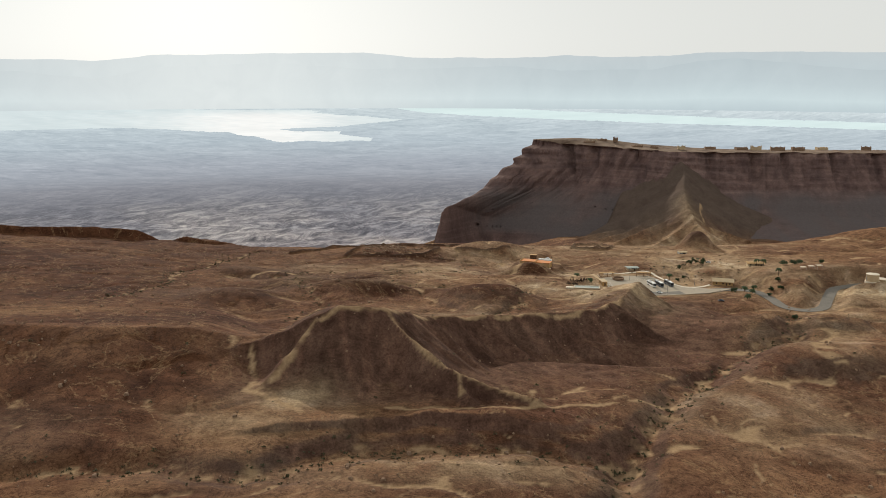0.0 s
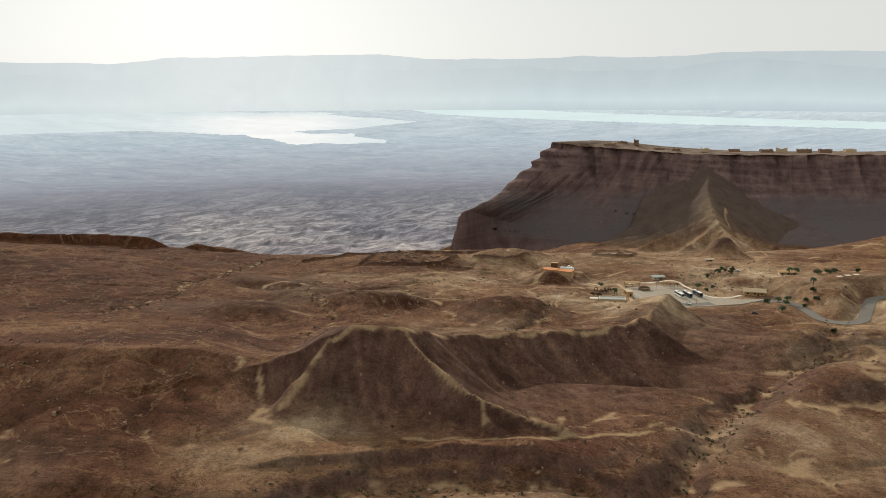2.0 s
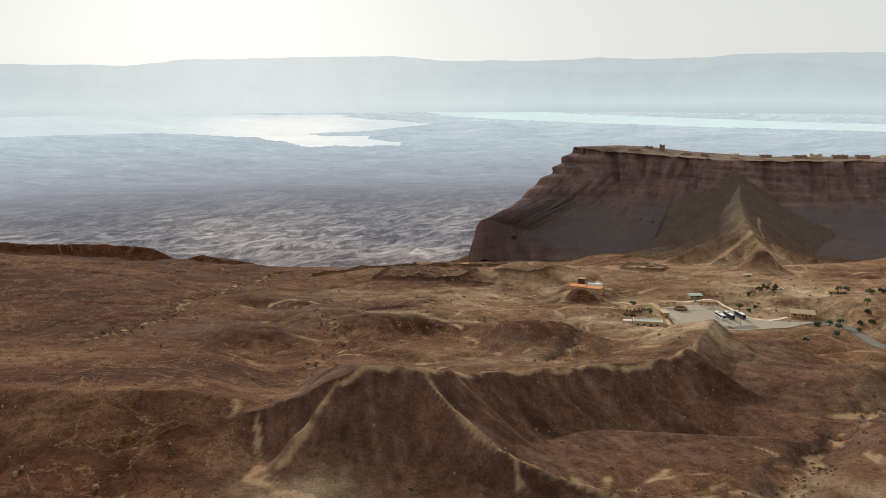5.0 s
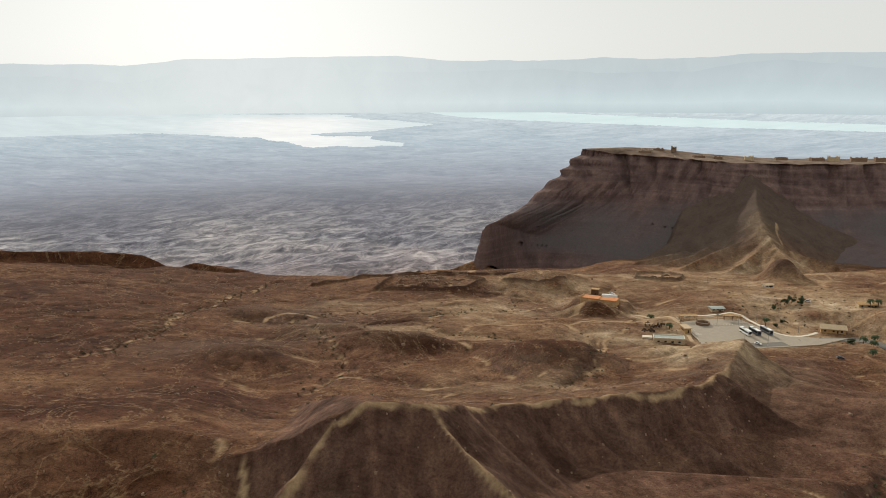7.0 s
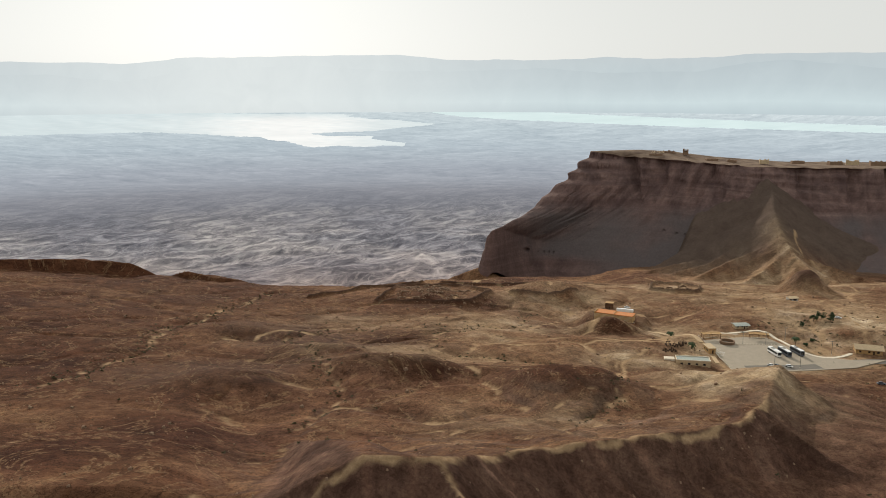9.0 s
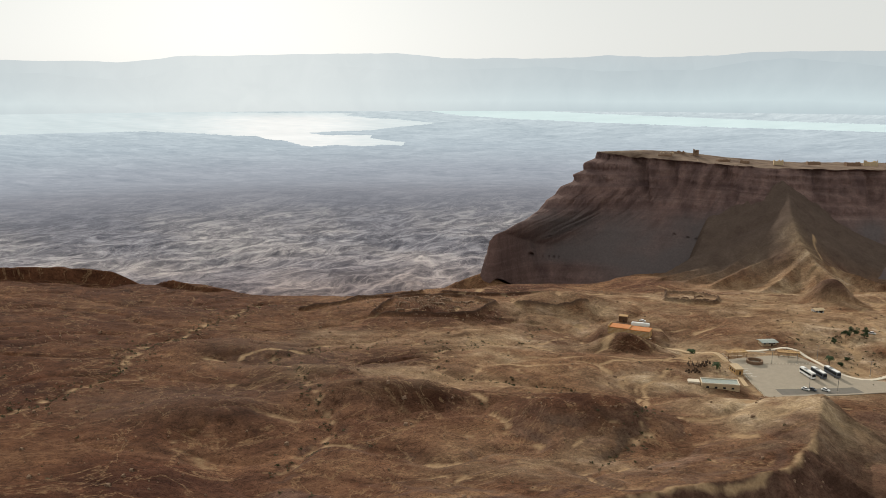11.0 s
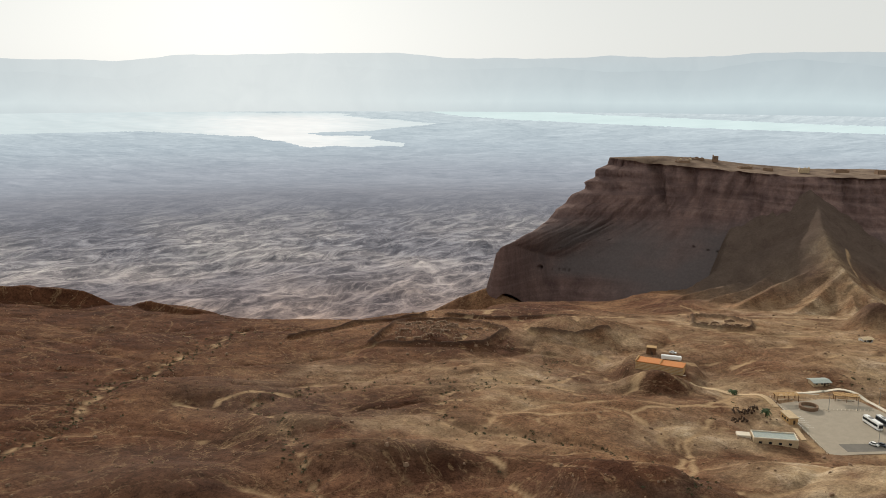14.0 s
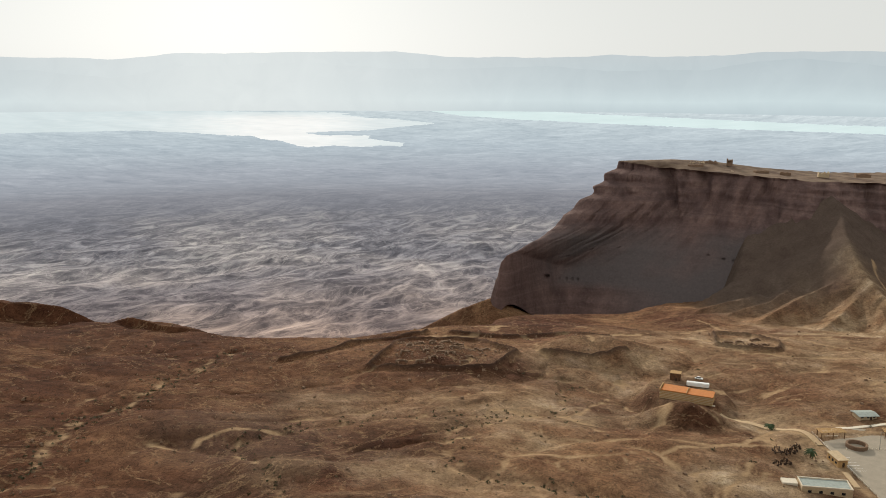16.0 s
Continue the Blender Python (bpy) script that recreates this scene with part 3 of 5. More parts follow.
def build_mesa():
    per, step = 130, 34
    loops = [loop_points(r, per) for r in RINGS]
    s = np.cumsum(np.r_[0, np.linalg.norm(np.diff(loops[1][:, :2], axis=0), axis=1)])
    wander = 0.16 * gnoise(s / 90, s * 0, 227) + 0.08 * gnoise(s / 30, s * 0, 228)
    broken = np.clip(0.35 + 1.1 * gnoise(s / 55, s * 0 + 3.3, 229), 0.05, 0.7)
    broken = broken + (0.9 - broken) * smooth(215, 175, loops[1][:, 0])
    rows, kinds = [], []
    mid = np.array((600, 1270, -97.0))
    for q in (0.02, 0.2, 0.4, 0.6, 0.75, 0.85, 0.92, 0.97):
        p = mid + (loops[0] - mid) * q
        p[:, 2] = -110 + (loops[0][:, 2] + 110) * q + 1.5 * fbm(p[:, 0], p[:, 1], 60, 4, 201) + 6 * np.exp(-((p[:, 0] - 270) / 70) ** 2 - ((p[:, 1] - 1270) / 40) ** 2)
        rows.append(p)
        kinds.append((1.0, 0.0))
    for k in range(4):
        for j in range(step):
            q = j / step
            p = loops[k] * (1 - q) + loops[k + 1] * q
            # sheer steps with narrow ledges between them
            steps = (3, 2, 2, 1)[k]
            qs = np.clip(q + wander * min(1.0, 4 * q * (1 - q)), 0, 1) * steps
            lag = (np.floor(qs) + smooth(0.6, 1.0, qs % 1)) / steps
            lag = (q + (lag - q) * broken * (1.0, 0.45, 0.2, 0.0)[k])[:, None]
            p[:, :2] = loops[k][:, :2] * (1 - lag) + loops[k + 1][:, :2] * lag
            rows.append(p.copy())
            kinds.append((1.0 if k == 0 and j == 0 else 0.0, smooth(0, 1, np.float64(k + q - 1.6))))
    rows.append(loops[4])
    kinds.append((0.0, 1.0))
    co = np.array(rows)
    n = co.shape[1]
    flow = np.roll(loops[0], -3, 0) - np.roll(loops[0], 3, 0)
    out = np.stack([flow[:, 1], -flow[:, 0]], 1)
    out /= np.linalg.norm(out, axis=1)[:, None] + 1e-6
    mean = loops[1][:, :2] - loops[0][:, :2]
    out *= np.sign((out * mean).sum(1))[:, None]
    top, scree = np.zeros(co.shape[:2]), np.zeros(co.shape[:2])
    for i, (tp, sc) in enumerate(kinds):
        top[i] = tp
        rock = 0.0 if i < 8 else 1.0
        if not rock:
            continue
        z = co[i, :, 2]
        hard = 1 - 0.75 * sc
        side = 9.0 * fbm(s, z * 0.4, 70, 5, 211) + 5.0 * (np.abs(gnoise(s / 16, z / 60, 215)) * 2 - 0.5) + 1.2 * fbm(s, z, 6, 2, 217)
        beds = 0.55 * np.sin(z / 4.4 + 4 * gnoise(s / 60, z / 50, 218)) + 0.4 * np.sin(z / 1.9 + 3 * gnoise(s / 40, z / 20, 220))
        rise = min(1.0, (i - 8) / 3)
        side = side - 5.0 * np.maximum(0, ridged(s, z * 0.15, 26, 3, 223) - 0.9) + 3.4 * gnoise(s / 11, z / 120, 225) + 1.6 * gnoise(s / 5, z / 50, 226)
        for cx, wide, deep in CLEFTS:
            side = side - deep * np.exp(-((co[i, :, 0] - cx) / wide) ** 2) * (co[i, :, 1] < 1270) * smooth(-165, -125, z)
        shift = (side + beds) * hard * (0.25 + 0.75 * rise)
        co[i, :, :2] += out * shift[:, None]
        co[i, :, 2] += 2.6 * fbm(s, s * 0, 34, 4, 221) * max(0.0, 1 - (i - 8) / 10)
        scree[i] = np.clip(sc * (1.0 + 1.2 * fbm(s, z, 50, 3, 219)), 0, 1) * smooth(60, 130, co[i, :, 0]) * (1 - smooth(230, 130, co[i, :, 0]) * smooth(-208, -220, z))
    for cx, cz, r, deep in CAVES:
        face = (np.abs(co[:, :, 0] - cx) < r * 3) & (np.abs(co[:, :, 2] - cz) < r * 2) & (co[:, :, 1] < 1260)
        pull = np.where(face, np.exp(-(((co[:, :, 0] - cx) / r) ** 2 + ((co[:, :, 2] - cz) / (0.6 * r)) ** 2) ** 2), 0) * deep
        co[:, :, 0] -= pull * out[None, :, 0]
        co[:, :, 1] -= pull * out[None, :, 1]
    ob = tagged(new("mesa"), "flat-topped reddish rock mountain with sheer banded cliffs", "mountain")
    for key, a, b2 in (("summit", 0, 9), ("upper_cliff", 8, 8 + 2 * step + 1), ("lower_cliff", 8 + 2 * step, len(co))):
        me = grid_mesh(key, co[a:b2].reshape(-1, 3), b2 - a, n, CLIFF, (("top", top[a:b2]), ("scree", scree[a:b2])), wrap=True)
        new(key, me).parent = ob
    return ob


CLEFTS = [(226, 6, 16), (262, 5, 7), (312, 6, 8), (408, 6, 9), (470, 8, 10), (512, 5, 8), (585, 8, 10), (640, 6, 8)]
CAVES = [(89, -204, 3.5, 9), (104, -208, 1.6, 4), (112, -209, 1.4, 4), (118, -209, 1.6, 4), (124, -209, 1.2, 4), (112, -184, 1.8, 4), (140, -178, 1.3, 4), (170, -176, 1.3, 4), (255, -176, 1.4, 4), (268, -178, 1.4, 4), (276, -178, 1.2, 4)]
build_mesa()

# ---- sea, far shore and mountains ----
SEA = [(-31.5, 3.24), (-25.78, 3.25), (-22.67, 3.24), (-19.4, 3.22), (-16.0, 3.4), (-13.71, 3.6), (-12.45, 3.62), (-11.74, 3.86), (-10.64, 3.95), (-9.55, 4.27),
       (-8.81, 4.36), (-7.31, 4.27), (-5.42, 4.37), (-4.27, 4.27), (-2.93, 4.32), (-2.66, 4.09), (-3.88, 3.97), (-5.02, 3.8), (-4.86, 3.61), (-8.03, 3.58),
       (-8.96, 3.45), (-7.27, 3.36), (-5.01, 3.31), (-3.48, 3.13), (-1.18, 2.92), (-0.57, 2.81), (-1.94, 2.69), (-3.47, 2.53), (-4.98, 2.48), (-6.67, 2.28),
       (-5.92, 2.17), (-7.23, 2.13), (-12.37, 2.08), (-17.62, 1.94), (-22.55, 1.79), (-25.63, 1.64), (-31.3, 1.47), (-44, 1.3), (-44, 3.2)]
BASIN = [(-1.93, 1.86), (-0.4, 2.17), (1.13, 2.36), (4.58, 2.56), (10.3, 2.77), (17.66, 2.97), (29.86, 3.09), (36.42, 3.09), (36.38, 2.71), (29.81, 2.62),
         (21.14, 2.49), (10.28, 2.17), (4.96, 1.91), (1.13, 1.83)]
PEAKS = [(-70, 1.0), (-33.6, 1.07), (-25.36, 1.21), (-21.03, 1.11), (-17.38, 1.48), (-9.66, 1.7), (-3.37, 1.79), (-0.37, 1.49), (6.44, 1.44), (10.18, 1.57), (16.37, 1.52),
         (19.16, 1.71), (21.87, 1.81), (29.41, 1.69), (38.44, 1.46), (70, 1.2)]


def inside(px, py, poly):
    odd = np.zeros(px.shape, bool)
    for (ax, ay), (bx, by) in zip(poly, poly[1:] + poly[:1]):
        cross = (ay > py) != (by > py)
        with np.errstate(divide="ignore", invalid="ignore"):
            odd ^= cross & (px < (bx - ax) * (py - ay) / (by - ay) + ax)
    return odd


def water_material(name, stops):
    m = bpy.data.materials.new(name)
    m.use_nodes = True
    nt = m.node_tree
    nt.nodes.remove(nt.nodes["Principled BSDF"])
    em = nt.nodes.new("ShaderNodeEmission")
    # the water glows; reflected sky and sun glitter are painted as a ramp
    c = ramp(m, attr(m, "painted_glitter"), stops)
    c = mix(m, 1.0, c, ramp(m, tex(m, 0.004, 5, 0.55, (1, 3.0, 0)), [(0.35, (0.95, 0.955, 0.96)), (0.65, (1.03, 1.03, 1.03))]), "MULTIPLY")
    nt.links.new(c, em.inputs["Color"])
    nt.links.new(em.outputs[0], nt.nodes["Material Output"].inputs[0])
    return m


def build_water(poly, label, material):
    az, dip = np.meshgrid(np.arange(-44, 40, 0.06), np.arange(1.25, 4.6, 0.025))
    wa = az + 0.18 * gnoise(az * 3, dip * 9, 301)
    wd = dip + 0.035 * gnoise(az * 2.2, dip * 8, 302) + 0.02 * gnoise(az * 7, dip * 20, 303)
    keep = inside(wa, wd, poly)
    d = 526 / np.tan(np.radians(dip))
    x, y = d * np.sin(np.radians(az)), d * np.cos(np.radians(az))
    tx, ty = x - CENTRE[0], y - CENTRE[1]
    dist = np.hypot(tx, ty)
    k = far_built(dist) / dist
    co = np.stack([CENTRE[0] + tx * k, CENTRE[1] + ty * k, -509 * k], -1)
    nr, nc = az.shape
    r, c = np.nonzero(keep[:-1, :-1] & keep[1:, 1:] & keep[1:, :-1] & keep[:-1, 1:])
    f = np.stack([r * nc + c, (r + 1) * nc + c, (r + 1) * nc + c + 1, r * nc + c + 1], 1)
    used, f = np.unique(f, return_inverse=True)
    me = bpy.data.meshes.new("water")
    me.from_pydata(co.reshape(-1, 3)[used].tolist(), [], f.reshape(-1, 4).tolist())
    me.polygons.foreach_set("use_smooth", np.ones(len(me.polygons), bool))
    # bright patch below the sun's bearing, painted in place of a reflection
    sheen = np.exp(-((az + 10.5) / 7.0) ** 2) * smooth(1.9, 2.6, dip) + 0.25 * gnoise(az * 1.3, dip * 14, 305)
    me.attributes.new("painted_glitter", "FLOAT", "POINT").data.foreach_set("value", np.clip(sheen, 0, 1).ravel()[used].astype(np.float32))
    me.materials.append(material)
    return tagged(new("water", me), label, "water", kind="structure")


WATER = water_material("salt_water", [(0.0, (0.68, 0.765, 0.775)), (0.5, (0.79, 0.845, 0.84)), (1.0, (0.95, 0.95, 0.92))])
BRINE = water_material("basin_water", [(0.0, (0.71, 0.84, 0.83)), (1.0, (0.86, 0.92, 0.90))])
build_water(SEA, "pale salt sea, the low sun's glitter painted as glow", WATER)
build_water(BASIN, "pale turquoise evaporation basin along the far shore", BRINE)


def build_mountains(name, radius, tops, low, colours, label, seed):
    m = bpy.data.materials.new(name)
    m.use_nodes = True
    m.node_tree.nodes.remove(m.node_tree.nodes["Principled BSDF"])
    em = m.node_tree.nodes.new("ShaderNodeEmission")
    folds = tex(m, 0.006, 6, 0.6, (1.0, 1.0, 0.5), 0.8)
    # emission paints the haze by height and the brightening below the sun
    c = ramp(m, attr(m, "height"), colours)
    c = mix(m, attr(m, "sunward_glow"), c, (0.78, 0.82, 0.81))
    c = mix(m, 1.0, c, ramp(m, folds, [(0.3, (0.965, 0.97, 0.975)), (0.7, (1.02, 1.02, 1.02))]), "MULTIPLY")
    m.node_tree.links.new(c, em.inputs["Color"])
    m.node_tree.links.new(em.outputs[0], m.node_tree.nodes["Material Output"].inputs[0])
    az = np.arange(-70, 70, 0.1)
    el = np.interp(az, [p[0] for p in tops], [p[1] for p in tops]) + 0.10 * fbm(az, az * 0, 3.0, 5, seed)
    rows, hs = [], []
    for q in np.linspace(0, 1, 14):
        e = low + (el - low) * q
        r = radius + 130 * q + 20 * fbm(az, np.full(az.shape, q * 4), 2.0, 3, seed + 9)
        rows.append(np.stack([r * np.sin(np.radians(az)), CENTRE[1] + r * np.cos(np.radians(az)), (r + 60) * np.tan(np.radians(e))], -1))
        hs.append(np.full(az.shape, q))
    me = grid_mesh(name, np.array(rows).reshape(-1, 3), 14, len(az), m, (("height", np.array(hs)), ("sunward_glow", np.tile(0.85 * np.exp(-((az + 13) / 15) ** 2), (14, 1)))))
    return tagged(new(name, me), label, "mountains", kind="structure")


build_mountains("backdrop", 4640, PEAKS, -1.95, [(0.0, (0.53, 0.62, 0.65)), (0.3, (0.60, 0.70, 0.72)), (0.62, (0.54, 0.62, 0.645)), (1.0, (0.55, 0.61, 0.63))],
                "far mountain range with pale haze painted into its glow", 311)
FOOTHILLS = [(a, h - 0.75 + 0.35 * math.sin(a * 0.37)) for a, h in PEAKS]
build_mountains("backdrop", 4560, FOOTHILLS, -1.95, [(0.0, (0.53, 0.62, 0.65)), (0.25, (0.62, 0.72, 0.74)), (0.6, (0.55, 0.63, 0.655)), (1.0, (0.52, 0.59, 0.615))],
                "lower ridge before the far mountains, haze painted into its glow", 331)


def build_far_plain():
    """A glowing sheet with haze painted in, between the plain and the mountains."""
    m = bpy.data.materials.new("far_plain_haze")
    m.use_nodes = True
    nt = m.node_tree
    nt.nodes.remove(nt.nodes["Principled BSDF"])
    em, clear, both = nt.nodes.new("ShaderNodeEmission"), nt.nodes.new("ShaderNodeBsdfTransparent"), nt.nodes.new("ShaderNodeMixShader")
    # haze colours, paler with depth, given off as light
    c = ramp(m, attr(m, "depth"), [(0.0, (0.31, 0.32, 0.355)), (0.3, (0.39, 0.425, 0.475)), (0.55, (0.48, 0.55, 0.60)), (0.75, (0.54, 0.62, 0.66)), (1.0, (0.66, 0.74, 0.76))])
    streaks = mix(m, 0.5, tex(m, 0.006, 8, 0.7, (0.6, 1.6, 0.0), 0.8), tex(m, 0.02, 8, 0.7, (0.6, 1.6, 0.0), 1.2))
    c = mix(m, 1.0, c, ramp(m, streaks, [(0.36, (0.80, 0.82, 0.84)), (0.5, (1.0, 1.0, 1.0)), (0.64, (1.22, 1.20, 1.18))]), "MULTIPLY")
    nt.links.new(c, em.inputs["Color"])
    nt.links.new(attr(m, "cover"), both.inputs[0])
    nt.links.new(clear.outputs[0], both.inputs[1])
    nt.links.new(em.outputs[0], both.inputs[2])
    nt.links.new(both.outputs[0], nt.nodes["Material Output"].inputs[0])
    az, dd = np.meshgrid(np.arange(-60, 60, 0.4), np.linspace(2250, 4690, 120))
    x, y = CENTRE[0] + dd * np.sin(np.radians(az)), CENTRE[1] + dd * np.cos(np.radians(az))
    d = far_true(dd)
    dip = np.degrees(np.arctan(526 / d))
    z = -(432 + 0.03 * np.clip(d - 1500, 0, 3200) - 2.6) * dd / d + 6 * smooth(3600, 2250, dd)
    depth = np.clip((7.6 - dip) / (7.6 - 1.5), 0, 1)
    # the painted haze hides more of the ground further out
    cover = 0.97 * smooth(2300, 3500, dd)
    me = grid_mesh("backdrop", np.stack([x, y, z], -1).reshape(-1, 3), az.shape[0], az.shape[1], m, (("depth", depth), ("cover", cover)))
    tagged(new("backdrop", me), "glowing sheet over the far plain, grey-blue haze painted in", "distance", kind="structure")


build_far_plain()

# ---- shapes and parts ----
def box(bm, cx, cy, cz, sx, sy, sz, turn=0.0, taper=1.0):
    """A box on its base at cz."""
    c, s = math.cos(turn), math.sin(turn)
    vs = []
    for z, k in ((0, 1.0), (sz, taper)):
        for x, y in ((-1, -1), (1, -1), (1, 1), (-1, 1)):
            a, b = x * sx / 2 * k, y * sy / 2 * k
            vs.append(bm.verts.new((cx + a * c - b * s, cy + a * s + b * c, cz + z)))
    for f in ((3, 2, 1, 0), (4, 5, 6, 7), (0, 1, 5, 4), (1, 2, 6, 5), (2, 3, 7, 6), (3, 0, 4, 7)):
        bm.faces.new([vs[i] for i in f])


def tube(bm, cx, cy, cz, r0, r1, h, n=12, lean=(0, 0)):
    lo = [bm.verts.new((cx + r0 * math.cos(6.2832 * i / n), cy + r0 * math.sin(6.2832 * i / n), cz)) for i in range(n)]
    hi = [bm.verts.new((cx + lean[0] + r1 * math.cos(6.2832 * i / n), cy + lean[1] + r1 * math.sin(6.2832 * i / n), cz + h)) for i in range(n)]
    for i in range(n):
        bm.faces.new((lo[i], lo[(i + 1) % n], hi[(i + 1) % n], hi[i]))
    bm.faces.new(hi)
    bm.faces.new(lo[::-1])


def part(name, bm, material, parent=None, label=""):
    me = bpy.data.meshes.new(name)
    bm.to_mesh(me)
    bm.free()
    me.materials.append(material)
    ob = new(name, me)
    if parent is not None:
        ob.parent = parent
    if label:
        ob["label"] = label
    return ob


def boxes(*specs):
    bm = bmesh.new()
    for sp in specs:
        box(bm, *sp)
    return bm


def rounded(*specs, r=0.25, seg=2):
    bm = boxes(*specs)
    bmesh.ops.bevel(bm, geom=bm.edges[:], offset=r, segments=seg, affect="EDGES")
    return bm


def tubes(*specs):
    bm = bmesh.new()
    for sp in specs:
        tube(bm, *sp)
    return bm


def empty(name, x, y, turn=0.0, z=None, label="", category="", group=""):
    ob = new(name)
    ob.matrix_world = pose(x, y, float(land(x, y)) if z is None else z, 0, 0, turn)
    return tagged(ob, label, category, group)


OCHRE = plain_mat("ochre_plaster", (0.40, 0.25, 0.11))
SAND = plain_mat("sand_render", (0.46, 0.35, 0.22))
STONE = plain_mat("dry_stone", (0.21, 0.135, 0.088), 0.95, vary=0.4, scale=1.5)
TILE = plain_mat("orange_roof", (0.47, 0.175, 0.05), 0.7)
BROWN = plain_mat("brown_timber", (0.16, 0.085, 0.045))
DARKWOOD = plain_mat("dark_timber", (0.06, 0.038, 0.026))
GREYROOF = plain_mat("grey_green_roof", (0.30, 0.33, 0.30), 0.6)
WHITE = plain_mat("white_paint", (0.78, 0.78, 0.76), 0.35, vary=0.05)
BLACKGLASS = plain_mat("dark_glass", (0.02, 0.022, 0.025), 0.08, vary=0.1)
RUBBER = plain_mat("rubber", (0.02, 0.02, 0.02), 0.9)
STEEL = plain_mat("grey_steel", (0.25, 0.24, 0.23), 0.5, 0.6)
ASPHALT = plain_mat("asphalt", (0.155, 0.14, 0.12), 0.9, vary=0.15, scale=0.3)
LOTGREY = plain_mat("pale_paving", (0.31, 0.265, 0.205), 0.9, vary=0.15, scale=0.25)
DUST = plain_mat("trodden_dust", (0.43, 0.31, 0.185), 0.95, vary=0.2)
KERB = plain_mat("pale_concrete", (0.62, 0.55, 0.44), 0.9, vary=0.12)
LEAF = plain_mat("dark_foliage", (0.045, 0.065, 0.028), 0.8, vary=0.5, scale=2.0)
SCRUB = plain_mat("desert_scrub", (0.060, 0.055, 0.028), 0.9, vary=0.5, scale=0.5)
BARK = plain_mat("palm_bark", (0.13, 0.09, 0.06), 0.95)


def ribbon(name, pts, width, lift, material, label, category, thick=0.0):
    """A strip of paving that follows the ground."""
    p = np.array(pts, float)
    seg = np.r_[0, np.cumsum(np.linalg.norm(np.diff(p, axis=0), axis=1))]
    q = np.arange(0, seg[-1], 2.0)
    c = np.stack([np.interp(q, seg, p[:, 0]), np.interp(q, seg, p[:, 1])], 1)
    kern = np.ones(9) / 9
    pad = np.pad(c, ((4, 4), (0, 0)), mode="edge")
    c = np.stack([np.convolve(pad[:, i], kern, "valid") for i in (0, 1)], 1)
    t = np.gradient(c, axis=0)
    nrm = np.stack([-t[:, 1], t[:, 0]], 1) / np.linalg.norm(t, axis=1)[:, None]
    cols = np.linspace(-width / 2, width / 2, 5)
    xy = c[:, None, :] + nrm[:, None, :] * cols[None, :, None]
    z = land(xy[..., 0], xy[..., 1]).mean(axis=1, keepdims=True) * 0.7 + land(xy[..., 0], xy[..., 1]) * 0.3 + lift
    top = np.concatenate([xy, z[..., None]], -1)
    lo = top[:, [0, -1]].copy()
    lo[..., 2] -= 1.2
    full = np.concatenate([lo[:, :1], top, lo[:, 1:]], 1)
    me = grid_mesh(name, full.reshape(-1, 3), len(c), full.shape[1], material)
    me.polygons.foreach_set("use_smooth", np.zeros(len(me.polygons), bool))
    return tagged(new(name, me), label, category, kind="structure")


ribbon("road", ROAD_LINE, 8.0, 0.25, ASPHALT, "grey asphalt road winding in a hairpin bend", "road")
ribbon("pavement", [(156, 672), (168, 676), (180, 680), (198, 678), (203, 660), (206, 640), (214, 627), (226, 630), (238, 639)], 2.2, 0.3, KERB, "pale concrete footway round the car park", "footway")
ribbon("pavement", [(119, 706), (135, 690), (150, 672), (151, 656)], 3.4, 0.25, DUST, "sandy paved path to the visitor building", "path")
ribbon("pavement", [(150, 634), (148, 615)], 2.4, 0.25, DUST, "sandy paved path between the low buildings", "path")

LOT = [(153, 672), (176, 677), (194, 674), (202, 650), (212, 630), (231, 624), (250, 624), (226, 611), (196, 606), (170, 604), (153, 602)]


def build_car_park():
    bm = bmesh.new()
    top = [bm.verts.new((x, y, -159.75)) for x, y in LOT]
    low = [bm.verts.new((x, y, -162)) for x, y in LOT]
    bm.faces.new(top)
    for i in range(len(LOT)):
        j = (i + 1) % len(LOT)
        bm.faces.new((top[i], low[i], low[j], top[j]))
    bmesh.ops.recalc_face_normals(bm, faces=bm.faces[:])
    lot = tagged(part("pavement", bm, LOTGREY), "grey paved car park with worn bay lines", "car park", kind="structure")
    for i in range(6):
        part("bay_line", boxes((156 + 0.15 * i, 646 - 2.6 * i, -159.75, 5.0, 0.14, 0.006)), WHITE, lot)
    part("bay_line", boxes((153.6, 639.5, -159.75, 0.14, 13.2, 0.006)), WHITE, lot)


build_car_park()


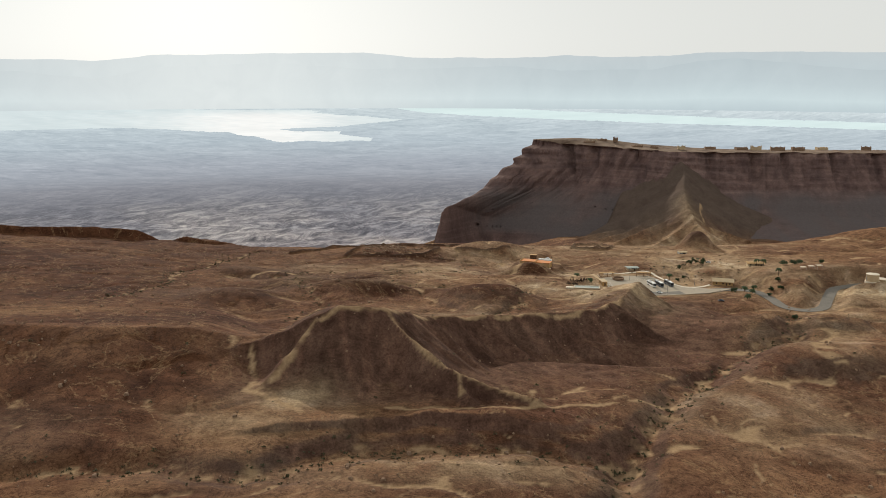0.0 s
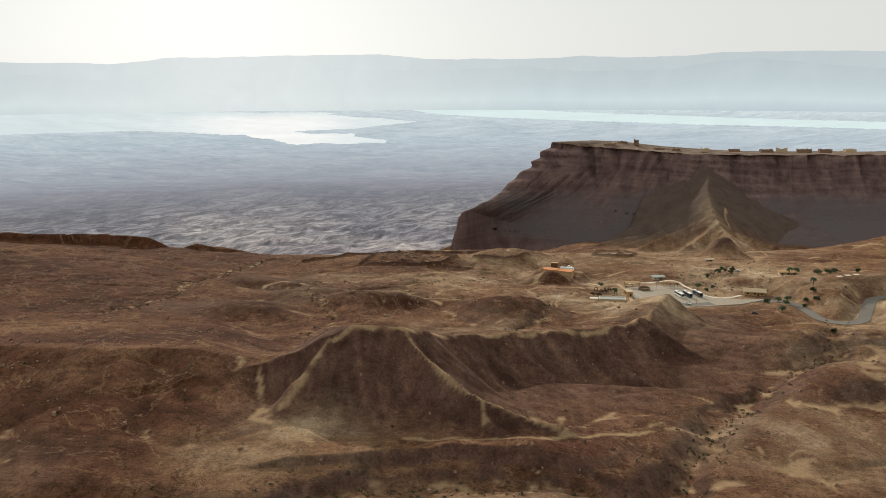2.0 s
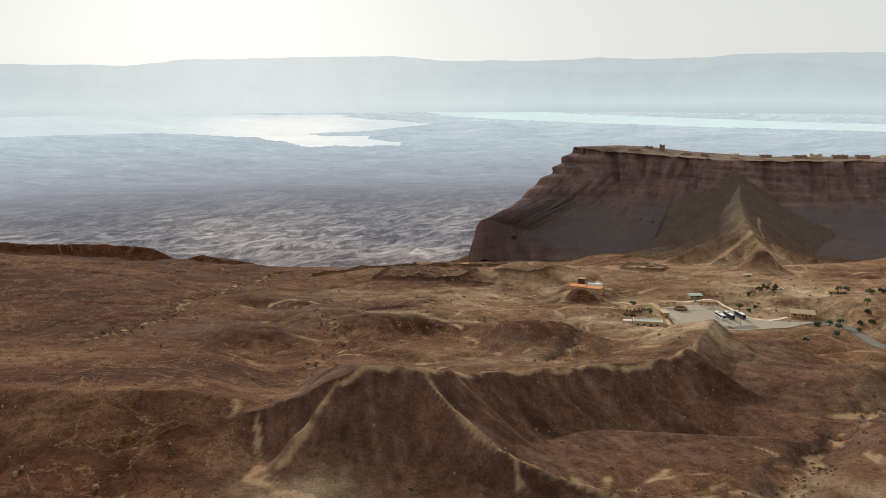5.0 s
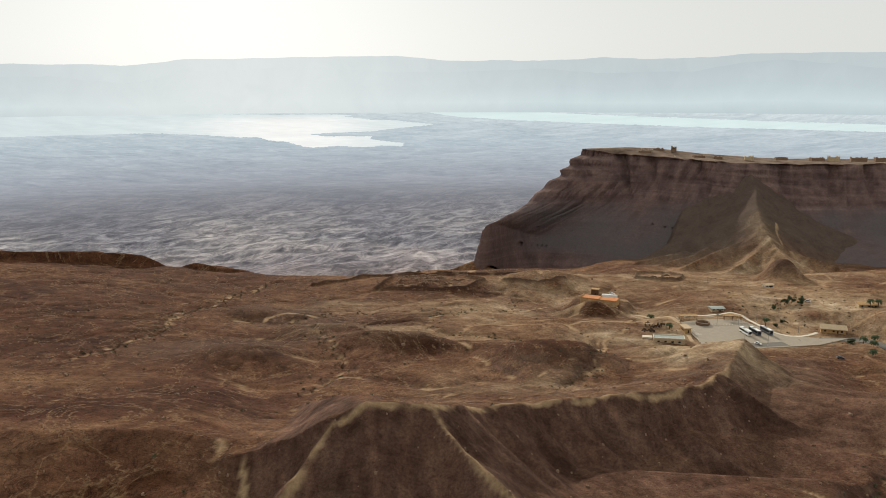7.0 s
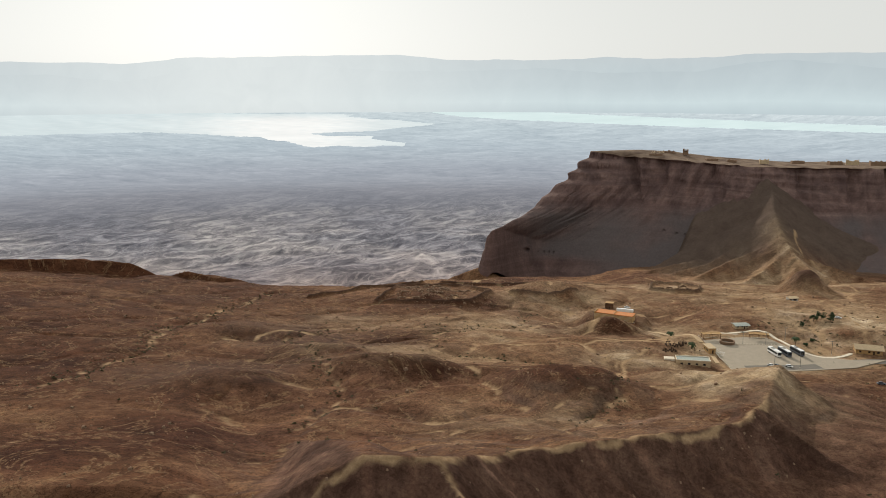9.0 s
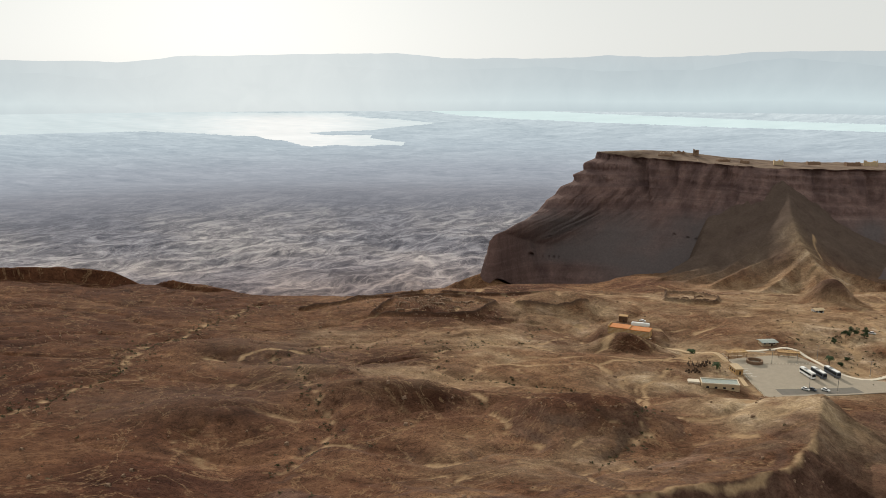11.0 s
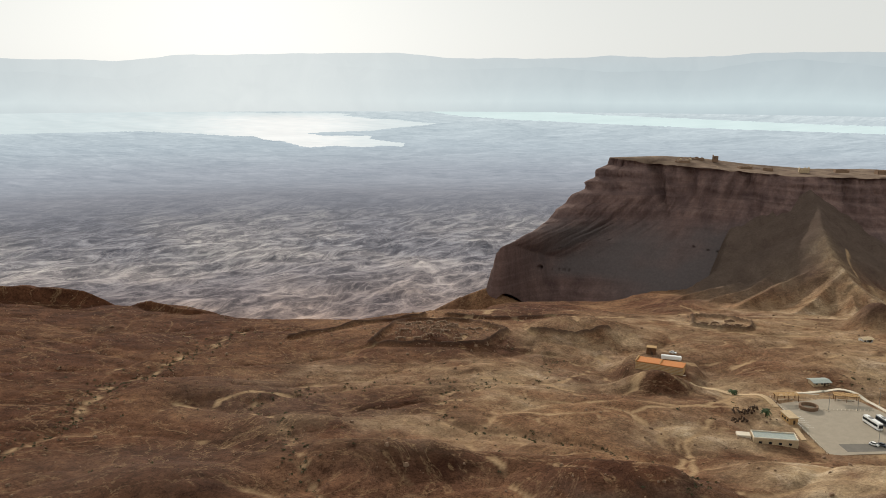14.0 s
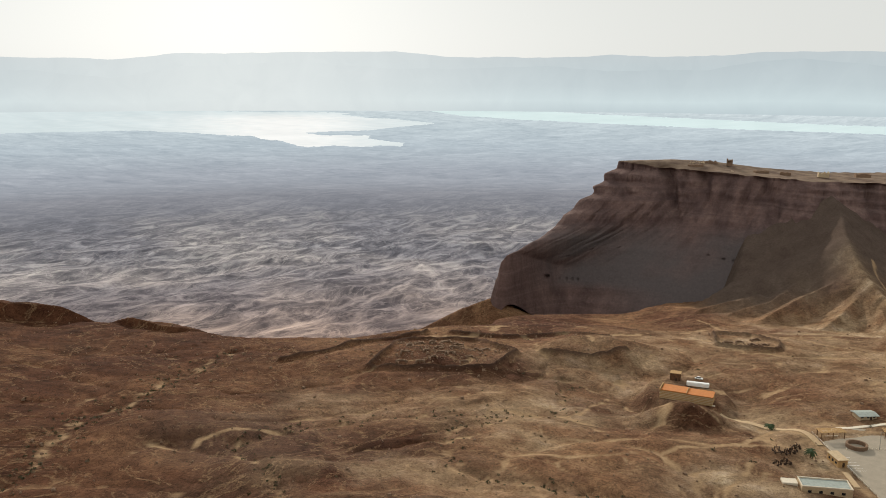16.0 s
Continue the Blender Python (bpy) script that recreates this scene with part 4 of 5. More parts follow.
def bus(x, y, turn, dark):
    ob = empty("bus", x, y, turn, -159.75, "dark blue and white touring coach in the car park" if dark else "white touring coach in the car park", "bus", "coaches in the car park")
    part("body", rounded((0, 0, 0.35, 2.55, 12.2, 3.15), r=0.22), NAVY if dark else WHITE, ob)
    part("roof", rounded((0, 0, 3.42, 2.3, 11.6, 0.22), r=0.08), WHITE, ob, "white roof")
    part("air_conditioner", rounded((0, 1.5, 3.6, 1.7, 2.6, 0.22), r=0.07), STEEL, ob, "grey roof unit")
    for sx in (-1.29, 1.29):
        part("window_band", boxes((sx, 0.2, 1.75, 0.03, 11.0, 1.15)), BLACKGLASS, ob, "dark tinted side glass")
    part("windscreen", boxes((0, -6.11, 1.35, 2.2, 0.04, 1.7)), BLACKGLASS, ob, "dark windscreen")
    part("rear_window", boxes((0, 6.11, 1.9, 2.0, 0.04, 0.9)), BLACKGLASS, ob, "dark rear window")
    for sx in (-1.1, 1.1):
        for sy in (-3.9, 3.2, 4.5):
            w = bmesh.new()
            tube(w, 0, 0, -0.15, 0.5, 0.5, 0.3, 14)
            bmesh.ops.rotate(w, verts=w.verts[:], matrix=Matrix.Rotation(math.pi / 2, 3, "Y"))
            bmesh.ops.translate(w, verts=w.verts[:], vec=(sx, sy, 0.5))
            part("wheel", w, RUBBER, ob)


NAVY = plain_mat("dark_coach_paint", (0.10, 0.11, 0.13), 0.3, vary=0.1)
bus(187.6, 634.5, 8, False)
bus(193.8, 634.5, 8, True)
bus(202.0, 636.0, 9, True)


def car(x, y, turn, paint, label):
    ob = empty("car", x, y, turn, -159.75 if 604 < y < 675 and 153 < x < 215 else None, label, "car", "parked cars")
    part("body", rounded((0, 0, 0.3, 1.8, 4.3, 0.65), r=0.15), paint, ob)
    part("cabin", rounded((0, 0.2, 0.9, 1.6, 2.4, 0.6, 0.0, 0.8), r=0.1), BLACKGLASS, ob, "dark glass cabin")
    part("roof", rounded((0, 0.2, 1.44, 1.3, 1.8, 0.1), r=0.04), paint, ob)
    for sx in (-0.82, 0.82):
        for sy in (-1.35, 1.35):
            w = bmesh.new()
            tube(w, 0, 0, -0.1, 0.32, 0.32, 0.2, 12)
            bmesh.ops.rotate(w, verts=w.verts[:], matrix=Matrix.Rotation(math.pi / 2, 3, "Y"))
            bmesh.ops.translate(w, verts=w.verts[:], vec=(sx, sy, 0.32))
            part("wheel", w, RUBBER, ob)


car(177.5, 613, 40, WHITE, "white saloon car parked on the paving")
car(180.8, 612.3, 40, NAVY, "dark saloon car parked beside a white one")
car(187.5, 611.8, 45, WHITE, "white estate car parked on the paving")
car(124, 752, 60, WHITE, "white van parked behind the visitor building")
car(222, 576, 80, NAVY, "dark car parked on gravel by the road")
car(256, 700, 60, WHITE, "white car parked under dark trees")


def light_pole(x, y):
    ob = empty("street_lamp", x, y, 0, None if y < 600 else -159.75, "slender grey steel lamp post with two arms", "street lamp", "car park lamps")
    part("pole", tubes((0, 0, 0, 0.14, 0.08, 8.6, 8)), STEEL, ob)
    part("base", tubes((0, 0, 0, 0.32, 0.3, 0.5, 10)), KERB, ob)
    for sx in (-0.8, 0.8):
        part("arm", boxes((sx / 2, 0, 8.45, 0.8, 0.1, 0.1)), STEEL, ob)
        part("lamp_head", rounded((sx, 0, 8.4, 0.7, 0.3, 0.18), r=0.05), STEEL, ob)


for lx, ly in ((175, 653), (189, 652), (179, 612), (193, 610), (205, 662), (222, 634)):
    light_pole(lx, ly)


def canopy(x, y, turn):
    ob = empty("shade_canopy", x, y, turn, -159.75, "timber shade canopy with a slatted roof", "canopy", "shade canopies")
    for px in (-5.5, 0, 5.5):
        for py in (-2, 2):
            part("post", boxes((px, py, 0, 0.28, 0.28, 3.1)), BROWN, ob)
    for py in (-2, 2):
        part("beam", boxes((0, py, 3.1, 12.4, 0.25, 0.3)), BROWN, ob)
    for i in range(22):
        part("slat", boxes((-6 + i * 0.57, 0, 3.4, 0.36, 5.4, 0.12)), OCHRE, ob)
    part("bench", rounded((0, 0.8, 0, 8, 0.5, 0.45), r=0.06), KERB, ob)


canopy(159.5, 667, 4)
canopy(190, 666.5, -14)


def stone_ring(x, y, r, h, label):
    ob = empty("stone_ring", x, y, 0, -159.75, label, "stone ring")
    n = 26
    for i in range(n):
        a = 6.2832 * i / n
        for k in range(3):
            part("stone", rounded((r * math.cos(a + 0.1 * k), r * math.sin(a + 0.1 * k), k * h / 3, 0.9, 6.2832 * r / n * 0.95, h / 3 * 0.96, a + 0.1 * k), r=0.06, seg=1), STONE, ob)


stone_ring(166.5, 656.5, 4.2, 1.8, "round dry-stone enclosure on the paving")


def visitor_building():
    ob = empty("visitor_building", 108.5, 721.5, -25, label="long ochre visitor building with two flat orange roofs", category="building")
    part("wall", boxes((0, -4.3, -2, 27, 0.4, 6.6), (0, 4.3, -2, 27, 0.4, 6.6), (-13.3, 0, -2, 0.4, 8.2, 6.6), (13.3, 0, -2, 0.4, 8.2, 6.6)), OCHRE, ob)
    for i in range(5):
        part("band", boxes((0, -4.56, 0.2 + i * 0.85, 27.2, 0.12, 0.35)), SAND, ob, "pale horizontal cladding band")
    part("roof", boxes((-6.4, 0, 4.6, 12.9, 9.6, 0.35)), TILE, ob, "flat orange roof")
    part("roof", boxes((7.0, 0, 4.3, 13.2, 9.6, 0.35)), TILE, ob, "flat orange roof")
    part("parapet", boxes((-13.4, 0, 4.6, 0.5, 10, 0.9), (0.2, 0, 4.4, 0.4, 9.8, 0.8)), OCHRE, ob)
    part("stair", boxes((15.0, -3.6, -1.6, 3.0, 1.6, 0.5), (14.6, -3.6, -1.1, 2.2, 1.6, 0.5), (14.2, -3.6, -0.6, 1.4, 1.6, 0.5)), KERB, ob)


visitor_building()


def lookout_tower():
    ob = empty("lookout_tower", 110.5, 751, -20, label="square brown timber-clad tower block", category="tower")
    part("body", rounded((0, 0, -1.5, 5.6, 4.6, 5.6), r=0.12), BROWN, ob)
    part("cap", boxes((0, 0, 4.1, 6.0, 5.0, 0.3)), OCHRE, ob)
    for i in range(8):
        part("batten", boxes((-2.5 + i * 0.71, -2.36, -1.4, 0.16, 0.12, 5.4)), DARKWOOD, ob)
    part("door", boxes((0.6, -2.38, -0.4, 1.1, 0.1, 2.1)), DARKWOOD, ob)


lookout_tower()


def tank_trailer():
    ob = empty("white_container", 119.5, 739, -20, label="long white cabin on low supports", category="cabin")
    part("body", rounded((0, 0, 0.5, 12, 2.6, 2.3), r=0.3), WHITE, ob)
    for sx in (-5, 0, 5):
        part("support", boxes((sx, 0, -0.6, 0.5, 2.2, 1.1)), STEEL, ob)


tank_trailer()


def long_house():
    ob = empty("service_building", 131.5, 611.5, -10, label="low sand-coloured building with a grey flat roof", category="building")
    part("wall", boxes((0, -3.9, -2, 19, 0.4, 5.0), (0, 3.9, -2, 19, 0.4, 5.0), (-9.3, 0, -2, 0.4, 7.4, 5.0), (9.3, 0, -2, 0.4, 7.4, 5.0)), SAND, ob)
    part("roof", boxes((0, 0, 2.7, 18.2, 7.4, 0.25)), GREYROOF, ob, "grey-green flat roof")
    part("parapet", boxes((0, -3.95, 3.0, 19.2, 0.35, 0.4), (0, 3.95, 3.0, 19.2, 0.35, 0.4), (-9.35, 0, 3.0, 0.35, 7.5, 0.4), (9.35, 0, 3.0, 0.35, 7.5, 0.4)), KERB, ob)
    part("annexe", rounded((-13, 1.5, -1.5, 6, 4.6, 3.9), r=0.15), KERB, ob, "pale annexe block")
    part("retaining_wall", tubes((-16.5, -0.5, -1.5, 2.6, 2.6, 2.6, 16)), SAND, ob, "curved sand-coloured wall end")
    for i in range(4):
        part("window", boxes((-6.5 + i * 4.2, -4.12, 0.6, 1.4, 0.08, 1.0)), BLACKGLASS, ob)


long_house()


def booth():
    ob = empty("ticket_booth", 150.5, 641, 4, label="small ochre ticket building with a flat roof", category="building")
    part("wall", rounded((0, 0, -1, 4.2, 9, 4.2), r=0.08), OCHRE, ob)
    part("roof", boxes((0, 0, 3.2, 5.0, 9.8, 0.3)), SAND, ob)
    for i in range(3):
        part("window", boxes((-2.13, -2.6 + 2.6 * i, 1.0, 0.08, 1.4, 1.1)), BLACKGLASS, ob)
    part("door", boxes((0.3, -4.53, 0.1, 1.0, 0.08, 2.0)), DARKWOOD, ob)


booth()


def gabled(name, x, y, turn, w, d, h, rise, roofmat, wallmat, label):
    ob = empty(name, x, y, turn, label=label, category="building")
    part("wall", boxes((0, 0, -1.2, w, d, h + 1.2)), wallmat, ob)
    for side in (-1, 1):
        bm = bmesh.new()
        y0, y1 = side * (d / 2 + 1.0), 0.0
        vs = [bm.verts.new(p) for p in ((-w / 2 - 0.8, y0, h - 0.3), (w / 2 + 0.8, y0, h - 0.3), (w / 2 + 0.8, y1, h + rise), (-w / 2 - 0.8, y1, h + rise))]
        up = [bm.verts.new(v.co + Vector((0, 0, 0.25))) for v in vs]
        bm.faces.new(up)
        bm.faces.new(vs[::-1])
        for i in range(4):
            bm.faces.new((vs[i], vs[(i + 1) % 4], up[(i + 1) % 4], up[i]))
        bmesh.ops.recalc_face_normals(bm, faces=bm.faces[:])
        part("roof", bm, roofmat, ob)
    for i in range(3):
        part("window", boxes((-w / 3 + i * w / 3, -d / 2 - 0.04, 0.9, 1.2, 0.1, 1.1)), BLACKGLASS, ob)
    part("door", boxes((w / 6, -d / 2 - 0.05, 0, 1.0, 0.1, 2.0)), DARKWOOD, ob)


gabled("kiosk_building", 247, 640, -18, 15, 9, 3.0, 1.6, SAND, OCHRE, "wide ochre kiosk with a shallow tan roof")
gabled("stone_house", 287, 676, -8, 13, 7, 2.8, 0.5, OCHRE, SAND, "low sand-coloured stone house among palms")
gabled("field_hut", 186, 689, 5, 9, 6, 2.2, 0.3, GREYROOF, SAND, "low sand-coloured hut with a grey roof")
gabled("field_hut", 262, 790, 10, 7, 5, 2.6, 0.5, SAND, WHITE, "small pale hut beside the ramp path")
for cx, cy in ((310, 637), (316, 636.5), (322, 636)):
    ob = empty("shade_table", cx, cy, 5, label="pale flat shelter roof on thin posts", category="shelter", group="roadside shelters")
    part("roof", boxes((0, 0, 2.4, 4.4, 3.2, 0.2)), KERB, ob)
    for px in (-1.9, 1.9):
        for py in (-1.3, 1.3):
            part("post", boxes((px, py, -0.8, 0.15, 0.15, 3.2)), STEEL, ob)


def tank(x, y, r, h):
    ob = empty("water_tank", x, y, 0, label="round sand-coloured water tank with a domed lid", category="tank", group="water tanks")
    part("shell", tubes((0, 0, -2, r, r, h + 2, 28)), SAND, ob)
    part("lid", tubes((0, 0, h, r * 1.02, r * 0.3, 0.7, 28)), KERB, ob)
    part("ladder", boxes((-r - 0.15, 0, 0, 0.12, 0.5, h)), STEEL, ob)
    part("base_ring", tubes((0, 0, -2, r + 0.5, r + 0.5, 2.3, 28)), KERB, ob)


tank(348, 604, 4.6, 5.6)
tank(358.5, 608, 4.6, 6.6)


def siege_engine(x, y, turn, size):
    ob = empty("siege_engine", x, y, turn, label="dark timber siege engine replica on bare ground", category="siege engine", group="siege engine replicas")
    for sx in (-0.8, 0.8):
        part("side_frame", boxes((sx * size, 0, 0.4 * size, 0.22, 2.6 * size, 0.25), (sx * size, 0.3 * size, 0.4 * size, 0.22, 0.3, 1.6 * size), (sx * size, -0.8 * size, 0.4 * size, 0.22, 0.25, 0.9 * size)), DARKWOOD, ob)
    part("cross_beam", boxes((0, 0.3 * size, 1.7 * size, 1.9 * size, 0.3, 0.3)), DARKWOOD, ob)
    part("cross_beam", boxes((0, -1.1 * size, 0.5 * size, 1.8 * size, 0.25, 0.25)), DARKWOOD, ob)
    arm = bmesh.new()
    box(arm, 0, 0, 0, 0.22, 2.6 * size, 0.22)
    bmesh.ops.rotate(arm, verts=arm.verts[:], matrix=Matrix.Rotation(0.7, 3, "X"))
    bmesh.ops.translate(arm, verts=arm.verts[:], vec=(0, 0, 1.5 * size))
    part("arm", arm, BROWN, ob)
    for sx in (-1.0, 1.0):
        for sy in (-0.9, 0.9):
            w = bmesh.new()
            tube(w, 0, 0, -0.1, 0.5 * size, 0.5 * size, 0.2, 12)
            bmesh.ops.rotate(w, verts=w.verts[:], matrix=Matrix.Rotation(math.pi / 2, 3, "Y"))
            bmesh.ops.translate(w, verts=w.verts[:], vec=(sx * size, sy * size, 0.5 * size))
            part("wheel", w, DARKWOOD, ob)


for n, (x, y) in enumerate(((127, 648), (131.5, 648.5), (135, 650.5), (139, 655), (127.5, 639), (122, 635))):
    siege_engine(x, y, 25 * n, 1.15 if n % 2 else 1.4)


# ---- plants ----
def clump(bm, cx, cy, cz, r, count, leaf, rnd, flat=0.8):
    for _ in range(count):
        v = Vector((rnd.gauss(0, 1), rnd.gauss(0, 1), rnd.gauss(0, 1)))
        v = v.normalized() * r * rnd.uniform(0.45, 1.0) * rnd.uniform(0.75, 1.1)
        c = Vector((cx + v.x, cy + v.y, cz + v.z * flat))
        a = Vector((rnd.uniform(-1, 1), rnd.uniform(-1, 1), rnd.uniform(-0.7, 0.7))).normalized() * leaf
        b = a.cross(Vector((rnd.uniform(-1, 1), rnd.uniform(-1, 1), 1.0))).normalized() * leaf * 0.8
        bm.faces.new([bm.verts.new(c + p) for p in (a, b, -a, -b)])


def tree(x, y, h, spread, seed):
    rnd = random.Random(seed)
    ob = empty("tree", x, y, 0, label="dense dark green tree on dry ground", category="tree", group="trees by the car park")
    bm = tubes((0, 0, -0.5, 0.3, 0.18, h * 0.5 + 0.5, 8, (0.2, 0.1)))
    for k in range(5):
        a = k * 1.26 + rnd.random()
        tube(bm, 0.15, 0.1, h * 0.4, 0.12, 0.05, h * 0.35, 6, (math.cos(a) * spread * 0.5, math.sin(a) * spread * 0.5))
    part("trunk", bm, BARK, ob)
    bm = bmesh.new()
    for k in range(9):
        a, q = rnd.random() * 6.28, rnd.random() ** 0.5 * spread * 0.65
        clump(bm, math.cos(a) * q, math.sin(a) * q, h * rnd.uniform(0.35, 0.85), spread * rnd.uniform(0.3, 0.5), 90, 0.28, rnd)
    part("crown", bm, LEAF, ob)


def palm(x, y, h, seed):
    rnd = random.Random(seed)
    ob = empty("palm_tree", x, y, 0, label="date palm with drooping grey-green fronds", category="palm", group="date palms")
    bm = bmesh.new()
    for k in range(8):
        tube(bm, 0, 0, h * k / 8 - (0.5 if k == 0 else 0), 0.30 - 0.008 * k, 0.24, h / 8 + (0.5 if k == 0 else 0), 8)
    part("trunk", bm, BARK, ob)
    for k in range(24):
        a, up = k * 2.4, rnd.uniform(-0.1, 1.0)
        bm = bmesh.new()
        prev = None
        for s in range(7):
            q = s / 6
            r, z = 3.0 * q, h + 2.2 * up * q - 3.0 * q * q
            w = 0.5 * math.sin(math.pi * min(1, q * 0.9 + 0.1)) + 0.03
            p, side = Vector((math.cos(a) * r, math.sin(a) * r, z)), Vector((-math.sin(a), math.cos(a), 0)) * w
            now = [bm.verts.new(p + side - Vector((0, 0, w * 0.5))), bm.verts.new(p), bm.verts.new(p - side - Vector((0, 0, w * 0.5)))]
            if prev:
                bm.faces.new((prev[0], prev[1], now[1], now[0]))
                bm.faces.new((prev[1], prev[2], now[2], now[1]))
            prev = now
        part("frond", bm, LEAF, ob)


for n, (x, y, h, sp) in enumerate(((238, 697, 6.5, 3.2), (244, 699, 7.5, 3.6), (250, 697, 7, 3.4), (247, 692, 5, 2.6), (227, 689, 4.5, 2.2), (243, 607, 5, 3), (275, 613, 5, 3), (279, 606, 4.5, 3),
                                     (305, 661, 5, 4.5), (312, 660, 5.5, 4.5), (318, 662, 4.5, 3.5), (336, 659, 4, 3), (259, 538, 3.5, 2.5), (222, 660, 3.2, 2), (214, 652, 3, 2), (282, 618, 5, 3), (270, 604, 4, 2.5))):
    tree(x, y, h * 0.72, sp, 500 + n)
for n, (x, y, h) in enumerate(((141, 646, 5.0), (207, 651, 8.0), (253, 611, 6), (262, 615, 7), (257, 606, 5), (289, 634, 8), (286, 670, 8), (292, 671, 7), (138, 684, 3.5), (243, 580, 5))):
    palm(x, y, h * 0.75, 600 + n)


def scatter_shrubs():
    r = np.random.default_rng(5)
    pts = []
    for w, wide, count in ((WADI_R, 9, 420), (WADI_F, 8, 170), (WADI_L, 7, 260), (WADI_M, 5, 130), (WADI_N, 5, 170)):
        w = np.array(w, float)
        seg = np.r_[0, np.cumsum(np.linalg.norm(np.diff(w, axis=0), axis=1))]
        q = r.uniform(0, seg[-1], count)
        pts.append(np.stack([np.interp(q, seg, w[:, 0]), np.interp(q, seg, w[:, 1])], 1) + r.normal(0, wide * 0.7, (count, 2)))
    pts.append(np.stack([r.uniform(-260, 300, 260), r.uniform(260, 880, 260)], 1))
    pts.append(np.stack([r.normal(225, 30, 120), r.normal(665, 25, 120)], 1))
    p = np.concatenate(pts)
    z = land(p[:, 0], p[:, 1])
    rnd = random.Random(9)
    bm = bmesh.new()
    for (x, y), h in zip(p, z):
        if 153 < x < 215 and 600 < y < 678:
            continue
        s = rnd.uniform(0.35, 1.15)
        clump(bm, x, y, h + 0.3 * s, s, 14, 0.28 * s + 0.08, rnd, 0.6)
    me = part("shrubs", bm, SCRUB)
    return tagged(me, "low dry desert shrubs along the stream beds", "shrubs", kind="stuff")


scatter_shrubs()


def scatter_rocks():
    r = np.random.default_rng(15)
    pts = [np.stack([r.uniform(-300, 330, 2600), r.uniform(250, 960, 2600)], 1)]
    for w in WALLS:
        w = np.array(w, float)
        seg = np.r_[0, np.cumsum(np.linalg.norm(np.diff(w, axis=0), axis=1))]
        n = int(seg[-1] * 4)
        q = r.uniform(0, seg[-1], n)
        pts.append(np.stack([np.interp(q, seg, w[:, 0]), np.interp(q, seg, w[:, 1])], 1) + r.normal(0, 1.0, (n, 2)))
    pts.append(np.stack([r.normal(-25, 22, 500), r.normal(800, 16, 500)], 1))
    p = np.concatenate(pts)
    z = land(p[:, 0], p[:, 1])
    rnd = random.Random(19)
    verts, faces = [], []
    for (x, y), h in zip(p, z):
        if 150 < x < 255 and 600 < y < 680:
            continue
        s = rnd.uniform(0.25, 0.8) if rnd.random() < 0.9 else rnd.uniform(0.8, 1.5)
        b = len(verts)
        for k in range(5):
            a = k * 1.2566 + rnd.random()
            verts.append((x + math.cos(a) * s * rnd.uniform(0.7, 1.1), y + math.sin(a) * s * rnd.uniform(0.7, 1.1), h - 0.2))
        for k in range(4):
            a = k * 1.57 + rnd.random()
            verts.append((x + math.cos(a) * s * 0.6, y + math.sin(a) * s * 0.6, h + s * rnd.uniform(0.5, 0.9)))
        faces += [(b + i, b + (i + 1) % 5, b + 5 + min(i, 3)) for i in range(5)]
        faces += [(b + (i + 1) % 5, b + 5 + (i + 1) % 4, b + 5 + i) for i in range(4)] + [(b + 5, b + 6, b + 7, b + 8)]
    me = bpy.data.meshes.new("rocks")
    me.from_pydata(verts, [], faces)
    me.materials.append(STONE)
    return tagged(new("rocks", me), "scattered brown boulders and fallen wall stones", "rocks", kind="stuff")


scatter_rocks()


# ---- ruins on the summit ----
def ruin(x, y, z, w, d, h, turn, material, label, seed):
    rnd = random.Random(seed)
    ob = empty("ruined_building", x, y, turn, z, label, "ruin", "ruins on the summit")
    for ax, ay, bx, by in ((-w / 2, -d / 2, w / 2, -d / 2), (w / 2, -d / 2, w / 2, d / 2), (w / 2, d / 2, -w / 2, d / 2), (-w / 2, d / 2, -w / 2, -d / 2)):
        part("wall", broken_wall(ax, ay, bx, by, 0.9, h, rnd), material, ob)


def broken_wall(ax, ay, bx, by, thick, h, rnd):
    """One wall with a ragged top."""
    bm = bmesh.new()
    ln = math.hypot(bx - ax, by - ay)
    nx, ny = -(by - ay) / ln * thick / 2, (bx - ax) / ln * thick / 2
    n, prev = max(3, int(ln / 1.6)), None
    for i in range(n + 1):
        q = i / n
        x, y, top = ax + (bx - ax) * q, ay + (by - ay) * q, h * rnd.uniform(0.4, 1.0)
        now = [bm.verts.new(p) for p in ((x + nx, y + ny, -2), (x + nx, y + ny, top), (x - nx, y - ny, top), (x - nx, y - ny, -2))]
        if prev:
            for k in range(4):
                bm.faces.new((prev[k], prev[(k + 1) % 4], now[(k + 1) % 4], now[k]))
        else:
            bm.faces.new(now)
        prev = now
    bm.faces.new(prev[::-1])
    return bm


SUMMIT = [(205, 1296, 10, 7, 3), (222, 1285, 12, 8, 2.5), (246, 1262, 14, 8, 3), (268, 1258, 16, 9, 4), (285, 1262, 14, 9, 4.5), (262, 1240, 16, 6, 2.5), (292, 1226, 14, 6, 2), (330, 1225, 14, 8, 2.5),
          (352, 1212, 10, 6, 2), (388, 1200, 10, 7, 4), (430, 1200, 14, 8, 2), (470, 1185, 16, 8, 3), (492, 1186, 14, 9, 5), (520, 1178, 18, 10, 4), (548, 1175, 16, 8, 3.5), (590, 1190, 14, 9, 2), (650, 1180, 12, 8, 4)]
